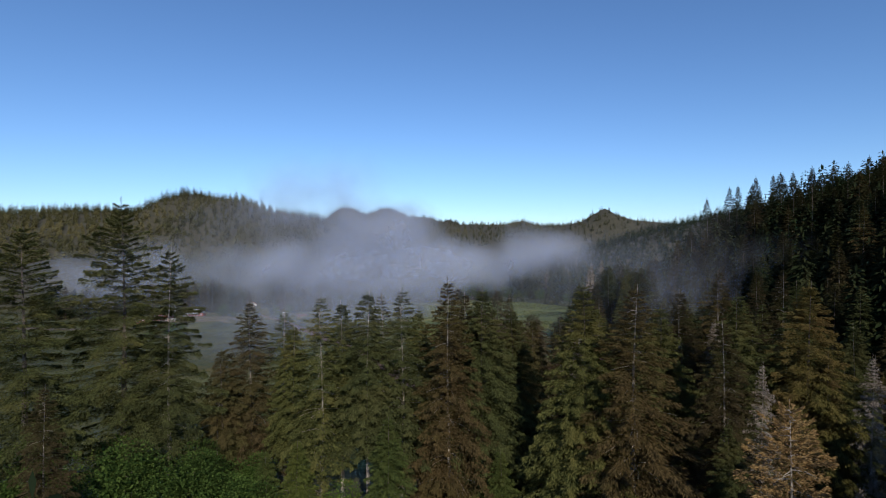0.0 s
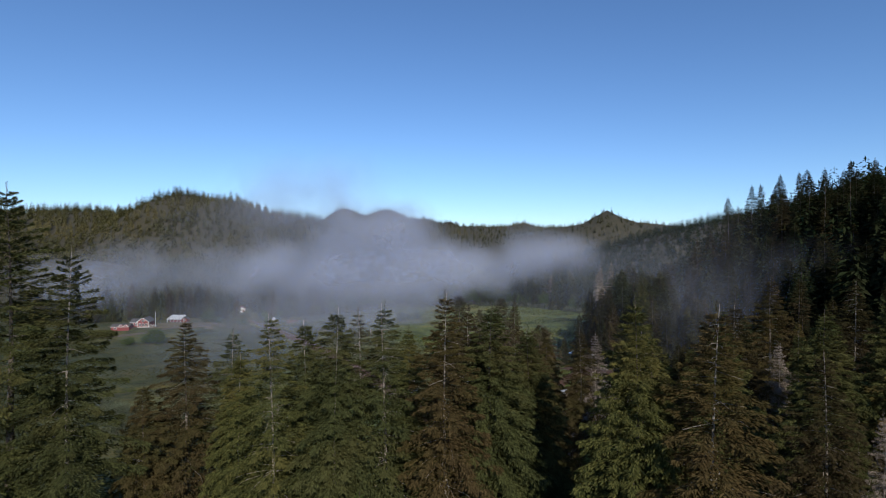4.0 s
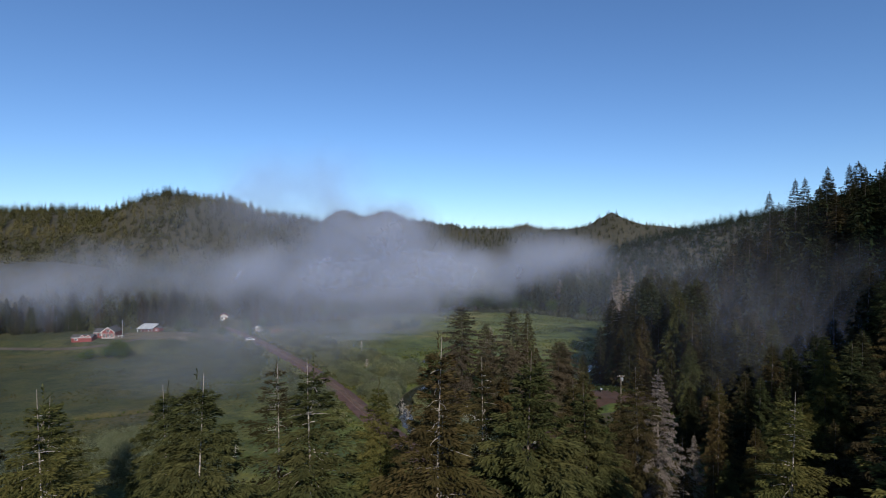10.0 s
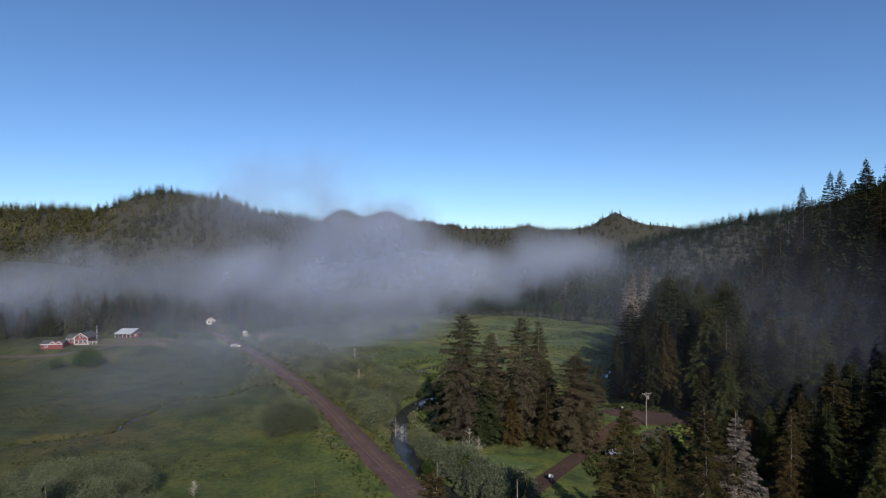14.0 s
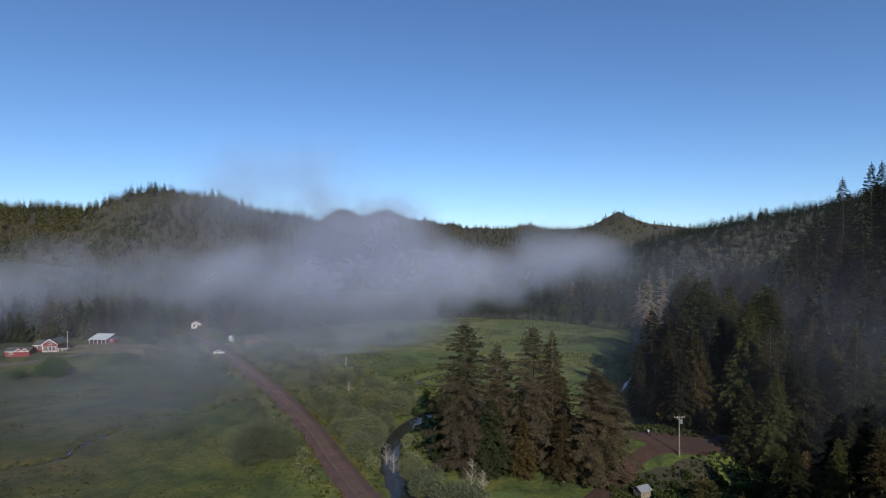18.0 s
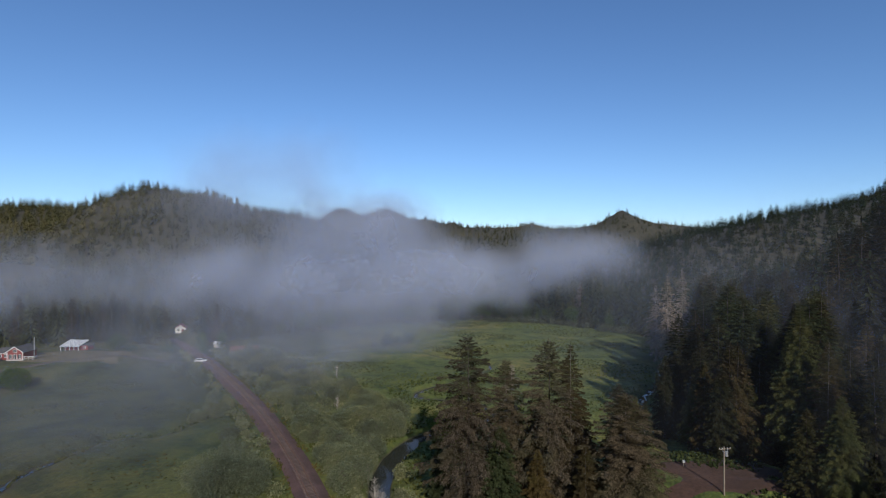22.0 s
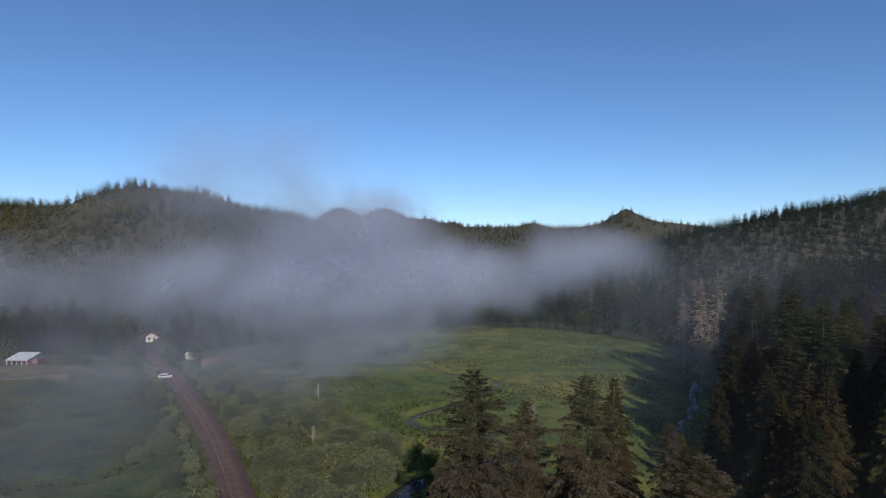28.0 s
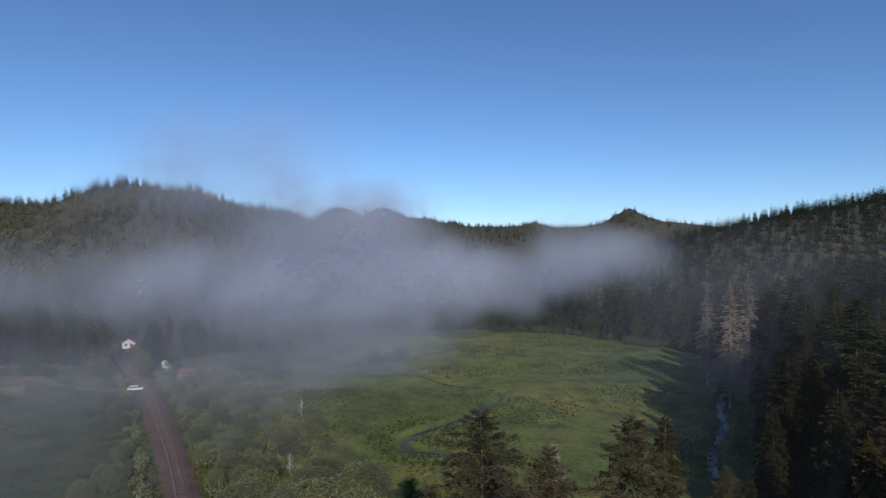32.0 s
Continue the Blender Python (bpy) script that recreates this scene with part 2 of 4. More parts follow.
# ---- mesh helpers ----
def mesh_of(name, verts, quads, mat, smooth=False):
    me = bpy.data.meshes.new(name)
    verts, quads = np.asarray(verts, np.float32), np.asarray(quads, np.int32)
    k = quads.shape[1]
    me.vertices.add(len(verts)), me.loops.add(quads.size), me.polygons.add(len(quads))
    me.vertices.foreach_set("co", verts.ravel())
    me.loops.foreach_set("vertex_index", quads.ravel())
    me.polygons.foreach_set("loop_start", np.arange(0, quads.size, k, dtype=np.int32))
    me.polygons.foreach_set("use_smooth", np.full(len(quads), smooth))
    me.update(calc_edges=True)
    me.validate()
    me.materials.append(mat)
    return me


def thing(name, label, category, group="", kind="", at_=(0, 0, 0), turn=0.0):
    ob = new(name)
    ob.empty_display_size = 0.5
    ob.matrix_basis = pose(*at_, 0, 0, turn)
    return tagged(ob, label, category, group, kind)


def part(name, data, mat=None, parent=None, label=""):
    """One mesh object under a thing or a part, from a bmesh or a mesh."""
    if isinstance(data, bmesh.types.BMesh):
        me = bpy.data.meshes.new(name)
        data.to_mesh(me)
        data.free()
        me.materials.append(mat)
        data = me
    ob = new(name, data)
    ob.parent = parent
    return tagged(ob, label)


def box(sx, sy, sz, at_=(0, 0, 0), bevel=0.0, turn=(0, 0, 0)):
    bm = bmesh.new()
    bmesh.ops.create_cube(bm, size=1.0, matrix=pose(*at_, *turn) @ Matrix.Diagonal((sx, sy, sz, 1)))
    if bevel:
        bmesh.ops.bevel(bm, geom=bm.edges[:], offset=bevel, segments=2, affect='EDGES')
    return bm


def rod(r1, r2, length, at_=(0, 0, 0), turn=(0, 0, 0), sides=10):
    bm = bmesh.new()
    bmesh.ops.create_cone(bm, cap_ends=True, segments=sides, radius1=r1, radius2=r2, depth=length, matrix=pose(*at_, *turn) @ pose(0, 0, length / 2))
    return bm


def prism(outline, depth, at_=(0, 0, 0)):
    """A solid of the outline in x and z, running depth along y."""
    bm = bmesh.new()
    f = [bm.verts.new((at_[0] + x, at_[1], at_[2] + z)) for x, z in outline]
    b = [bm.verts.new((at_[0] + x, at_[1] + depth, at_[2] + z)) for x, z in outline]
    bm.faces.new(f), bm.faces.new(b[::-1])
    for i in range(len(f)):
        j = (i + 1) % len(f)
        bm.faces.new((f[j], f[i], b[i], b[j]))
    bmesh.ops.recalc_face_normals(bm, faces=bm.faces[:])
    return bm


# ---- the lie of the land ----
def ease(a, b, v):
    s = np.clip((v - a) / (b - a), 0, 1)
    return s * s * (3 - 2 * s)


HILLS = [  # x, y, height, reach in x, reach in y
    (-503, 800, 92, 222, 170), (-372, 790, 112, 44, 150), (-308, 785, 101, 54, 150), (-224, 800, 85, 104, 160), (-680, 640, 80, 200, 250),
    (-330, 480, 40, 90, 70), (-140, 620, 40, 120, 90),
    (0, 1560, 99, 986, 220), (-275, 1500, 138, 67, 150), (-160, 1500, 131, 80, 150), (-51, 1500, 98, 61, 150), (19, 1500, 83, 25, 150), (225, 1500, 85, 40, 150),
    (394, 1290, 110, 44, 100), (429, 1290, 97, 279, 120),
    (496, 710, 88, 238, 140), (718, 760, 153, 187, 180), (340, 60, 95, 100, 180),
    (0, 3200, 120, 2500, 500), (-2200, 1400, 130, 900, 900), (2200, 1400, 130, 900, 900),
]
RAIL = [(-2, -40), (4, 10), (11, 45), (13, 70), (17, 92), (20, 110), (18, 126), (10, 142), (-5, 172), (-20, 200), (-33, 226), (-53, 261), (-76, 296), (-102, 333), (-140, 380), (-190, 430)]
RIVER = [(14, 150), (2, 172), (-8, 196), (-11.5, 212), (-11, 222), (-8.5, 233), (-3, 243), (10, 252), (16, 262), (10, 272), (-4, 276), (-8, 282), (-5, 288), (4, 297), (12, 307), (20, 321), (18, 331), (6, 336), (-4, 346), (-11, 358)]
DITCH = [(-110, 196), (-93, 204), (-87, 209), (-88, 217), (-86, 227), (-82, 239), (-70, 243), (-66, 262)]
BROOK = [(58, 262), (63, 273), (70, 284), (78, 296), (84, 310), (96, 330)]


def along(points, step):
    """Points at even steps on a smooth line through the given ones."""
    p = np.array(points, float)
    p = np.vstack([2 * p[0] - p[1], p, 2 * p[-1] - p[-2]])
    out = []
    for i in range(1, len(p) - 2):
        n = max(2, int(np.hypot(*(p[i + 1] - p[i])) / step))
        t = np.linspace(0, 1, n, endpoint=False)[:, None]
        out.append(0.5 * (2 * p[i] + (p[i + 1] - p[i - 1]) * t + (2 * p[i - 1] - 5 * p[i] + 4 * p[i + 1] - p[i + 2]) * t ** 2 + (3 * p[i] - p[i - 1] - 3 * p[i + 1] + p[i + 2]) * t ** 3))
    return np.vstack(out + [p[-2:-1]])


RAIL_P, RIVER_P, DITCH_P, BROOK_P = along(RAIL, 1.0), along(RIVER, 1.0), along(DITCH, 1.0), along(BROOK, 1.0)


def near(x, y, line):
    """Distance to a line of points."""
    x, y = np.asarray(x, float), np.asarray(y, float)
    d = np.full(x.shape, 1e9)
    for px, py in line[::2]:
        d = np.minimum(d, (x - px) ** 2 + (y - py) ** 2)
    return np.sqrt(d)


def foot(y):
    """Where the right-hand slope begins."""
    return np.interp(y, [-200, 100, 170, 200, 220, 257, 300, 340, 400, 470, 600], [95, 85, 82, 92, 100, 88, 106, 118, 122, 170, 320])


def height(x, y):
    x, y = np.asarray(x, float), np.asarray(y, float)
    z = np.zeros(np.broadcast(x, y).shape)
    for hx, hy, h, sx, sy in HILLS:
        z = z + (h * np.exp(-0.5 * ((x - hx) / sx) ** 2 - 0.5 * ((y - hy) / sy) ** 2)) ** 4
    rise = np.maximum(x - foot(y), 0)
    z = z + (0.92 * rise / (1 + (rise / 85) ** 2) ** 0.5 * (0.38 + 0.62 * ease(330, 268, y)) * ease(700, 480, y)) ** 4
    z = np.maximum(z ** 0.25 - 6.0, 0) * 1.085
    z = z + ease(25, 60, z) * (6.0 * ease(430, 520, y) + 3.5 * ease(1000, 1150, y))
    z = np.maximum(z, 8.0 * ease(128, 84, y) * ease(-120, -70, x) * ease(8, -12, x))
    z = np.maximum(z, 4.0 * ease(20, 7, np.hypot((x - 55) / 1.3, y - 210)))
    z = np.maximum(z, 4.4 * ease(288, 308, y) * ease(-108, -135, x))
    far = ease(60, 300, z + 40)
    z = z + 0.35 * np.sin(x * 0.07 + 1.3 * np.sin(y * 0.031)) * np.sin(y * 0.083) + far * 4 * np.sin(x * 0.021 + y * 0.013) * np.sin(y * 0.027 - x * 0.008) * ease(5, 30, z)
    return z


def carve(x, y, z):
    d = near(x, y, RIVER_P)
    z = z - 2.2 * ease(3.7, 1.0, d) * ease(258, 250, y) - 1.45 * ease(2.4, 0.4, d) * ease(250, 258, y)
    z = z - 1.1 * ease(2.6, 0.6, near(x, y, DITCH_P)) - 1.25 * ease(3.2, 0.6, near(x, y, BROOK_P))
    r = near(x, y, RAIL_P)
    return z * ease(2.6, 7.5, r) + 0.30 * (1 - ease(2.6, 7.5, r))


def axis(lo, hi, step, far_lo, far_hi):
    a = list(np.arange(lo, hi + step, step))
    s = step
    while a[-1] < far_hi:
        s = min(s * 1.12, 70)
        a.append(a[-1] + s)
    s = step
    while a[0] > far_lo:
        s = min(s * 1.12, 70)
        a.insert(0, a[0] - s)
    return np.array(a)


gx, gy = axis(-200, 130, 2.0, -3200, 3200), axis(60, 470, 2.0, -700, 4300)
X, Y = np.meshgrid(gx, gy)
Z = height(X, Y)
inner = (X > -210) & (X < 140) & (Y > -60) & (Y < 480)
Z[inner] = carve(X[inner], Y[inner], Z[inner])


def on(x, y):
    """The ground's height as meshed, at one place."""
    i, j = np.clip(np.searchsorted(gx, x) - 1, 0, len(gx) - 2), np.clip(np.searchsorted(gy, y) - 1, 0, len(gy) - 2)
    u, v = (x - gx[i]) / (gx[i + 1] - gx[i]), (y - gy[j]) / (gy[j + 1] - gy[j])
    return (Z[j, i] * (1 - u) + Z[j, i + 1] * u) * (1 - v) + (Z[j + 1, i] * (1 - u) + Z[j + 1, i + 1] * u) * v


nx, ny = len(gx), len(gy)
idx = np.arange(nx * ny).reshape(ny, nx)
quads = np.stack([idx[:-1, :-1], idx[:-1, 1:], idx[1:, 1:], idx[1:, :-1]], -1).reshape(-1, 4)
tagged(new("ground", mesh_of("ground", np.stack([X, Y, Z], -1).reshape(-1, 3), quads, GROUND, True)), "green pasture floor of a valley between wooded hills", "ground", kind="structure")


def ribbon(line, half, lift, rows=(-1, 1), level=None):
    """A strip along a line, laid on the ground or at one level."""
    d = np.gradient(line, axis=0)
    d /= np.linalg.norm(d, axis=1)[:, None]
    side = np.stack([d[:, 1], -d[:, 0]], 1)
    cols = []
    for r in rows:
        off, extra = (r, 0.0) if np.isscalar(r) else r
        p = line + side * off * half
        z = np.full(len(p), level) if level is not None else on(p[:, 0], p[:, 1])
        cols.append(np.column_stack([p, z + lift + extra]))
    v = np.stack(cols, 1).reshape(-1, 3)
    k, n = len(rows), len(line)
    i = np.arange(n * k).reshape(n, k)
    return v, np.stack([i[:-1, :-1], i[:-1, 1:], i[1:, 1:], i[1:, :-1]], -1).reshape(-1, 4)


tagged(new("water", mesh_of("water", *ribbon(RIVER_P, 5.0, 0.0, (-1, -.5, 0, .5, 1), -1.02), WATER, True)), "dark still river reflecting the blue sky", "river", kind="structure")
tagged(new("ditch_water", mesh_of("ditch_water", *ribbon(DITCH_P, 0.6, 0.0, (-1, 0, 1), -0.98), WATER, True)), "narrow ditch of dark water through the pasture", "ditch", kind="structure")
tagged(new("brook_water", mesh_of("brook_water", *ribbon(BROOK_P, 1.3, 0.0, (-1, 0, 1), -0.85), WATER, True)), "shaded brook below the wood's edge", "brook", kind="structure")


# ---- mist: thin veils that together fill the valley's air, each as dense as the bank is there ----
LOBES = [  # centre, reach, weight
    ((-60, 425, 50), (58, 80, 46), 1.35), ((-30, 430, 62), (46, 60, 30), 0.7), ((-96, 415, 28), (66, 75, 34), 0.9), ((-8, 440, 34), (62, 65, 30), 1.0), ((-45, 420, 28), (100, 80, 30), 0.6),
    ((70, 450, 40), (46, 60, 27), 1.1), ((100, 445, 42), (44, 55, 20), 0.7), ((30, 450, 32), (50, 60, 22), 0.7),
    ((-212, 352, 28), (58, 60, 30), 0.70), ((-150, 362, 34), (75, 46, 29), 0.55), ((-98, 372, 30), (60, 46, 30), 0.68), ((-88, 400, 80), (80, 60, 46), 0.5), ((-150, 400, 66), (70, 50, 34), 0.1),
    ((-95, 300, 16), (85, 60, 26), 0.15), ((-42, 338, 16), (62, 54, 24), 0.75), ((130, 390, 30), (70, 80, 26), 0.03), ((112, 186, 28), (50, 34, 30), 0.15), ((-78, 226, 12), (64, 46, 20), 0.15), ((-66, 292, 13), (55, 52, 20), 0.22),
    ((108, 255, 24), (45, 50, 22), 0.06), ((122, 255, 42), (55, 70, 28), 0.04), ((85, 240, 18), (85, 85, 40), 0.055), ((86, 305, 34), (46, 60, 28), 0.07), ((-20, 330, 20), (260, 150, 52), 0.028),
]


def mist_material(gap):
    m, n, l = material("mist")
    n.remove(n["Principled BSDF"])
    where = n.new("ShaderNodeNewGeometry").outputs["Position"]
    billow = noise_tex(n, l, where, 0.022, 4.0, 0.55)
    shift, pos_n = n.new("ShaderNodeVectorMath"), n.new("ShaderNodeVectorMath")
    shift.operation, pos_n.operation = 'MULTIPLY_ADD', 'ADD'
    l.new(billow.outputs["Color"], shift.inputs[0])
    shift.inputs[1].default_value, shift.inputs[2].default_value = (70, 50, 46), (-35, -25, -23)
    l.new(where, pos_n.inputs[0]), l.new(shift.outputs[0], pos_n.inputs[1])
    pos = pos_n.outputs[0]
    total = None
    for c, r, w in LOBES:
        sub, div, ln, mr = n.new("ShaderNodeVectorMath"), n.new("ShaderNodeVectorMath"), n.new("ShaderNodeVectorMath"), n.new("ShaderNodeMapRange")
        sub.operation, div.operation, ln.operation = 'SUBTRACT', 'DIVIDE', 'LENGTH'
        l.new(pos, sub.inputs[0]), l.new(sub.outputs[0], div.inputs[0]), l.new(div.outputs[0], ln.inputs[0])
        sub.inputs[1].default_value, div.inputs[1].default_value = c, r
        mr.interpolation_type = 'SMOOTHSTEP'
        mr.inputs[1].default_value, mr.inputs[2].default_value, mr.inputs[3].default_value, mr.inputs[4].default_value = 0.15, 1.0, w, 0.0
        l.new(ln.outputs["Value"], mr.inputs[0])
        if total is None:
            total = mr.outputs[0]
        else:
            add = n.new("ShaderNodeMath")
            l.new(total, add.inputs[0]), l.new(mr.outputs[0], add.inputs[1])
            total = add.outputs[0]
    warp = noise_tex(n, l, pos, 0.013, 7.0, 0.60)
    soft = n.new("ShaderNodeMapRange")
    soft.inputs[1].default_value, soft.inputs[2].default_value, soft.inputs[3].default_value, soft.inputs[4].default_value = 0.34, 0.66, 0.35, 1.5
    l.new(warp.outputs[0], soft.inputs[0])
    mul, ex, inv = n.new("ShaderNodeMath"), n.new("ShaderNodeMath"), n.new("ShaderNodeMath")
    mul.operation, ex.operation, inv.operation = 'MULTIPLY', 'POWER', 'SUBTRACT'
    l.new(total, mul.inputs[0]), l.new(soft.outputs[0], mul.inputs[1])
    k = n.new("ShaderNodeMath")
    k.operation = 'MULTIPLY'
    k.inputs[1].default_value = gap * 0.021
    l.new(mul.outputs[0], k.inputs[0])
    ex.inputs[0].default_value = math.exp(-1)
    l.new(k.outputs[0], ex.inputs[1])
    inv.inputs[0].default_value = 1.0
    l.new(ex.outputs[0], inv.inputs[1])
    dif, clear, mix = n.new("ShaderNodeBsdfDiffuse"), n.new("ShaderNodeBsdfTransparent"), n.new("ShaderNodeMixShader")
    tra, mix2 = n.new("ShaderNodeBsdfTranslucent"), n.new("ShaderNodeMixShader")
    for s in (dif, tra):
        s.inputs[0].default_value = (0.41, 0.45, 0.58, 1)
    mix2.inputs[0].default_value = 0.5
    l.new(dif.outputs[0], mix2.inputs[1]), l.new(tra.outputs[0], mix2.inputs[2])
    l.new(inv.outputs[0], mix.inputs[0]), l.new(clear.outputs[0], mix.inputs[1]), l.new(mix2.outputs[0], mix.inputs[2])
    l.new(mix.outputs[0], n["Material Output"].inputs[0])
    return m


GAP = 19.0
MIST = mist_material(GAP)
mist = thing("mist", "bluish white morning mist bank lying in the valley", "mist", kind="stuff")
for k in range(18):
    y0 = 170 + GAP * k
    reach = [(c, r) for c, r, w in LOBES if abs(c[1] - y0) < r[1] + 12]
    if not reach:
        continue
    x0, x1 = min(c[0] - r[0] for c, r in reach), max(c[0] + r[0] for c, r in reach)
    z0, z1 = max(0.6, min(c[2] - r[2] for c, r in reach) - 10), max(c[2] + r[2] for c, r in reach) + 12
    us, vs = np.linspace(x0, x1, 24), np.linspace(z0, z1, 7)
    U, V = np.meshgrid(us, vs)
    W = y0 + 6 * np.sin(U * 0.02 + k * 1.7) + 4 * np.sin(V * 0.06 + k)
    ii = np.arange(U.size).reshape(U.shape)
    fq = np.stack([ii[:-1, :-1], ii[:-1, 1:], ii[1:, 1:], ii[1:, :-1]], -1).reshape(-1, 4)
    part("veil", mesh_of("veil", np.stack([U, W, V], -1).reshape(-1, 3), fq, MIST, True), parent=mist)


# ---- trees ----
def unit(v):
    return v / np.maximum(np.linalg.norm(v, axis=-1, keepdims=True), 1e-6)


def blades(base, way, length, width, rng, sag=0.15):
    """Kite-shaped sprigs: four corners each."""
    way = unit(way)
    side = unit(np.cross(way, unit(np.array([0, 0, 1.0]) + rng.normal(0, 0.45, way.shape))))
    mid = base + way * length[:, None] * 0.5
    tip = base + way * length[:, None] - np.array([0, 0, 1.0]) * (length * sag)[:, None]
    v = np.stack([base, mid + side * width[:, None] / 2, tip, mid - side * width[:, None] / 2], 1).reshape(-1, 3)
    return v, np.arange(len(v)).reshape(-1, 4)


def conifer_crown(seed, tall, low, radius, whorl, per, dense, lift, droop, size, gaps=0.1, taper=0.75, hang=0.35, ragged=0.25):
    """Sprigs on drooping boughs round a stem: low is where the boughs begin, as a share of the height; dense counts sprigs to a metre of bough."""
    rng = np.random.default_rng(seed)
    size, dense = (size * 0.74, dense * 1.5) if size < 0.5 else (size, dense)
    zs, s = [], low * tall
    while s < tall * 0.972:
        zs.append(s)
        s += whorl * (0.7 + 0.6 * rng.random()) * (0.40 + 0.60 * (1 - (s / tall)))
    base, way, length, width = [], [], [], []
    lean = 0.84 + 0.32 * rng.random((8, 9))
    up_z = np.array([0, 0, 1.0])
    for z in zs:
        f = (z / tall - low) / (1 - low)
        n = max(5, int(per * (0.6 + 0.4 * (1 - f))))
        phi0 = rng.random() * 6.28
        prof = (1 - f) ** taper * min(1.0, 0.62 + 1.6 * f) * min(1.0, 0.42 + 3.2 * (1 - f))
        for b in range(n):
            phi = phi0 + 6.283 * (b + rng.normal(0, 0.22)) / n
            if rng.random() < gaps * min(1.0, 4.0 * (1 - f) ** 1.5):
                continue
            L = radius * prof * (1 + ragged * rng.uniform(-1.0, 0.55)) * lean[int(f * 7.99), int(phi * 1.43) % 9] + 0.10
            m = max(8, int(dense * (0.15 + L)))
            t = 1.0 - 0.92 * rng.random(m) ** 1.5
            up = lift * (0.5 + 0.9 * f) + 0.55 * f ** 5 + rng.normal(0, 0.07)
            sag = droop * (1 - 0.6 * f * f)
            out = np.array([math.cos(phi), math.sin(phi), 0.0])
            lat = np.array([-out[1], out[0], 0.0])
            fan = rng.normal(0, 1, m)
            spread = fan[:, None] * lat * (0.17 * L * (1.12 - t ** 1.5))[:, None]
            drop = L * (up * t - sag * t ** 2 + 0.16 * sag * t ** 5) - np.abs(fan) * 0.05 * L - hang * 0.5 * rng.random(m) * min(1.0, 0.4 * L)
            p = out * (L * t)[:, None] + spread + up_z * (z + drop + rng.normal(0, 0.05, m))[:, None]
            w = out * (0.7 + 0.4 * rng.random(m))[:, None] + lat * (0.75 * fan + rng.normal(0, 0.35, m))[:, None] + up_z * (up - 1.4 * sag * t - hang * rng.random(m) * (1 - 0.8 * f ** 3))[:, None]
            base.append(p), way.append(w)
            length.append(size * (0.65 + 0.7 * rng.random(m)) * (0.5 + 0.5 * prof ** 0.5)), width.append(size * (0.22 + 0.16 * rng.random(m)) * (0.6 + 0.4 * prof ** 0.5))
    k = 34
    base.append(np.column_stack([rng.normal(0, 0.03, k), rng.normal(0, 0.03, k), tall * np.linspace(0.93, 0.998, k)]))
    way.append(np.column_stack([rng.normal(0, 0.3, k), rng.normal(0, 0.3, k), np.full(k, 1.0)]))
    length.append(np.full(k, size * 0.75)), width.append(np.full(k, size * 0.2))
    return blades(np.vstack(base), np.vstack(way), np.hstack(length), np.hstack(width), rng)


def stem(seed, tall, r, sides=9, bend=0.006):
    rng = np.random.default_rng(seed)
    n = 14
    t = np.linspace(0, 1, n)
    a = np.arange(sides) * 2 * math.pi / sides
    ph = rng.random(2) * 6
    cx, cy = tall * bend * np.sin(t * 4 + ph[0]) * t, tall * bend * np.sin(t * 5 + ph[1]) * t
    rad = r * (1 - t) ** 1.25 + 0.008 + r * 0.5 * np.exp(-t * 40)
    v = np.stack([cx[:, None] + rad[:, None] * np.cos(a), cy[:, None] + rad[:, None] * np.sin(a), np.repeat(t[:, None] * tall * 0.995 - 0.6 * (t[:, None] == 0), sides, 1)], -1)
    i = np.arange(n * sides).reshape(n, sides)
    j = np.roll(i, -1, 1)
    return v.reshape(-1, 3), np.stack([i[:-1], j[:-1], j[1:], i[1:]], -1).reshape(-1, 4)


def limbs(seed, tall, low, radius, count, thick, lift=0.05, droop=0.25):
    """Bare boughs: thin tapering three-sided rods that bend down."""
    rng = np.random.default_rng(seed)
    vs, fs, k = [], [], 0
    for _ in range(count):
        f = rng.random()
        z = tall * (low + (0.97 - low) * f)
        L, phi = radius * ((1 - f) ** 0.8) * (0.4 + 0.7 * rng.random()) + 0.3, rng.random() * 6.283
        out = np.array([math.cos(phi), math.sin(phi), 0.0])
        lat = np.array([-out[1], out[0], 0.0])
        for i, t in enumerate((0.0, 0.35, 0.7, 1.0)):
            c = out * L * t + np.array([0, 0, z + L * (lift * t - droop * t * t)]) + lat * rng.normal(0, 0.05 * L)
            r = thick * (1 - 0.85 * t)
            vs += [c + lat * r, c - lat * r * 0.5 + np.array([0, 0, r]), c - lat * r * 0.5 - np.array([0, 0, r])]
            if i:
                o = k + 3 * i
                fs += [(o - 3 + q, o - 3 + (q + 1) % 3, o + (q + 1) % 3, o + q) for q in range(3)]
        k += 12
    return np.array(vs), np.array(fs)


KINDS = {}


def make_tree(key, name, label, tall, crown, crown_mat, bark, r, extra=None):
    ob = thing(name, label, "tree", at_=(0, 0, -500))
    part("trunk", mesh_of("trunk", *stem(len(KINDS), tall, r), bark, True), parent=ob)
    part("crown", mesh_of("crown", *crown, crown_mat), parent=ob)
    if extra:
        part("deadwood", mesh_of("deadwood", *extra, bark), parent=ob, label="dead grey limbs")["kind"] = "stuff"
    KINDS[key] = (ob, tall)


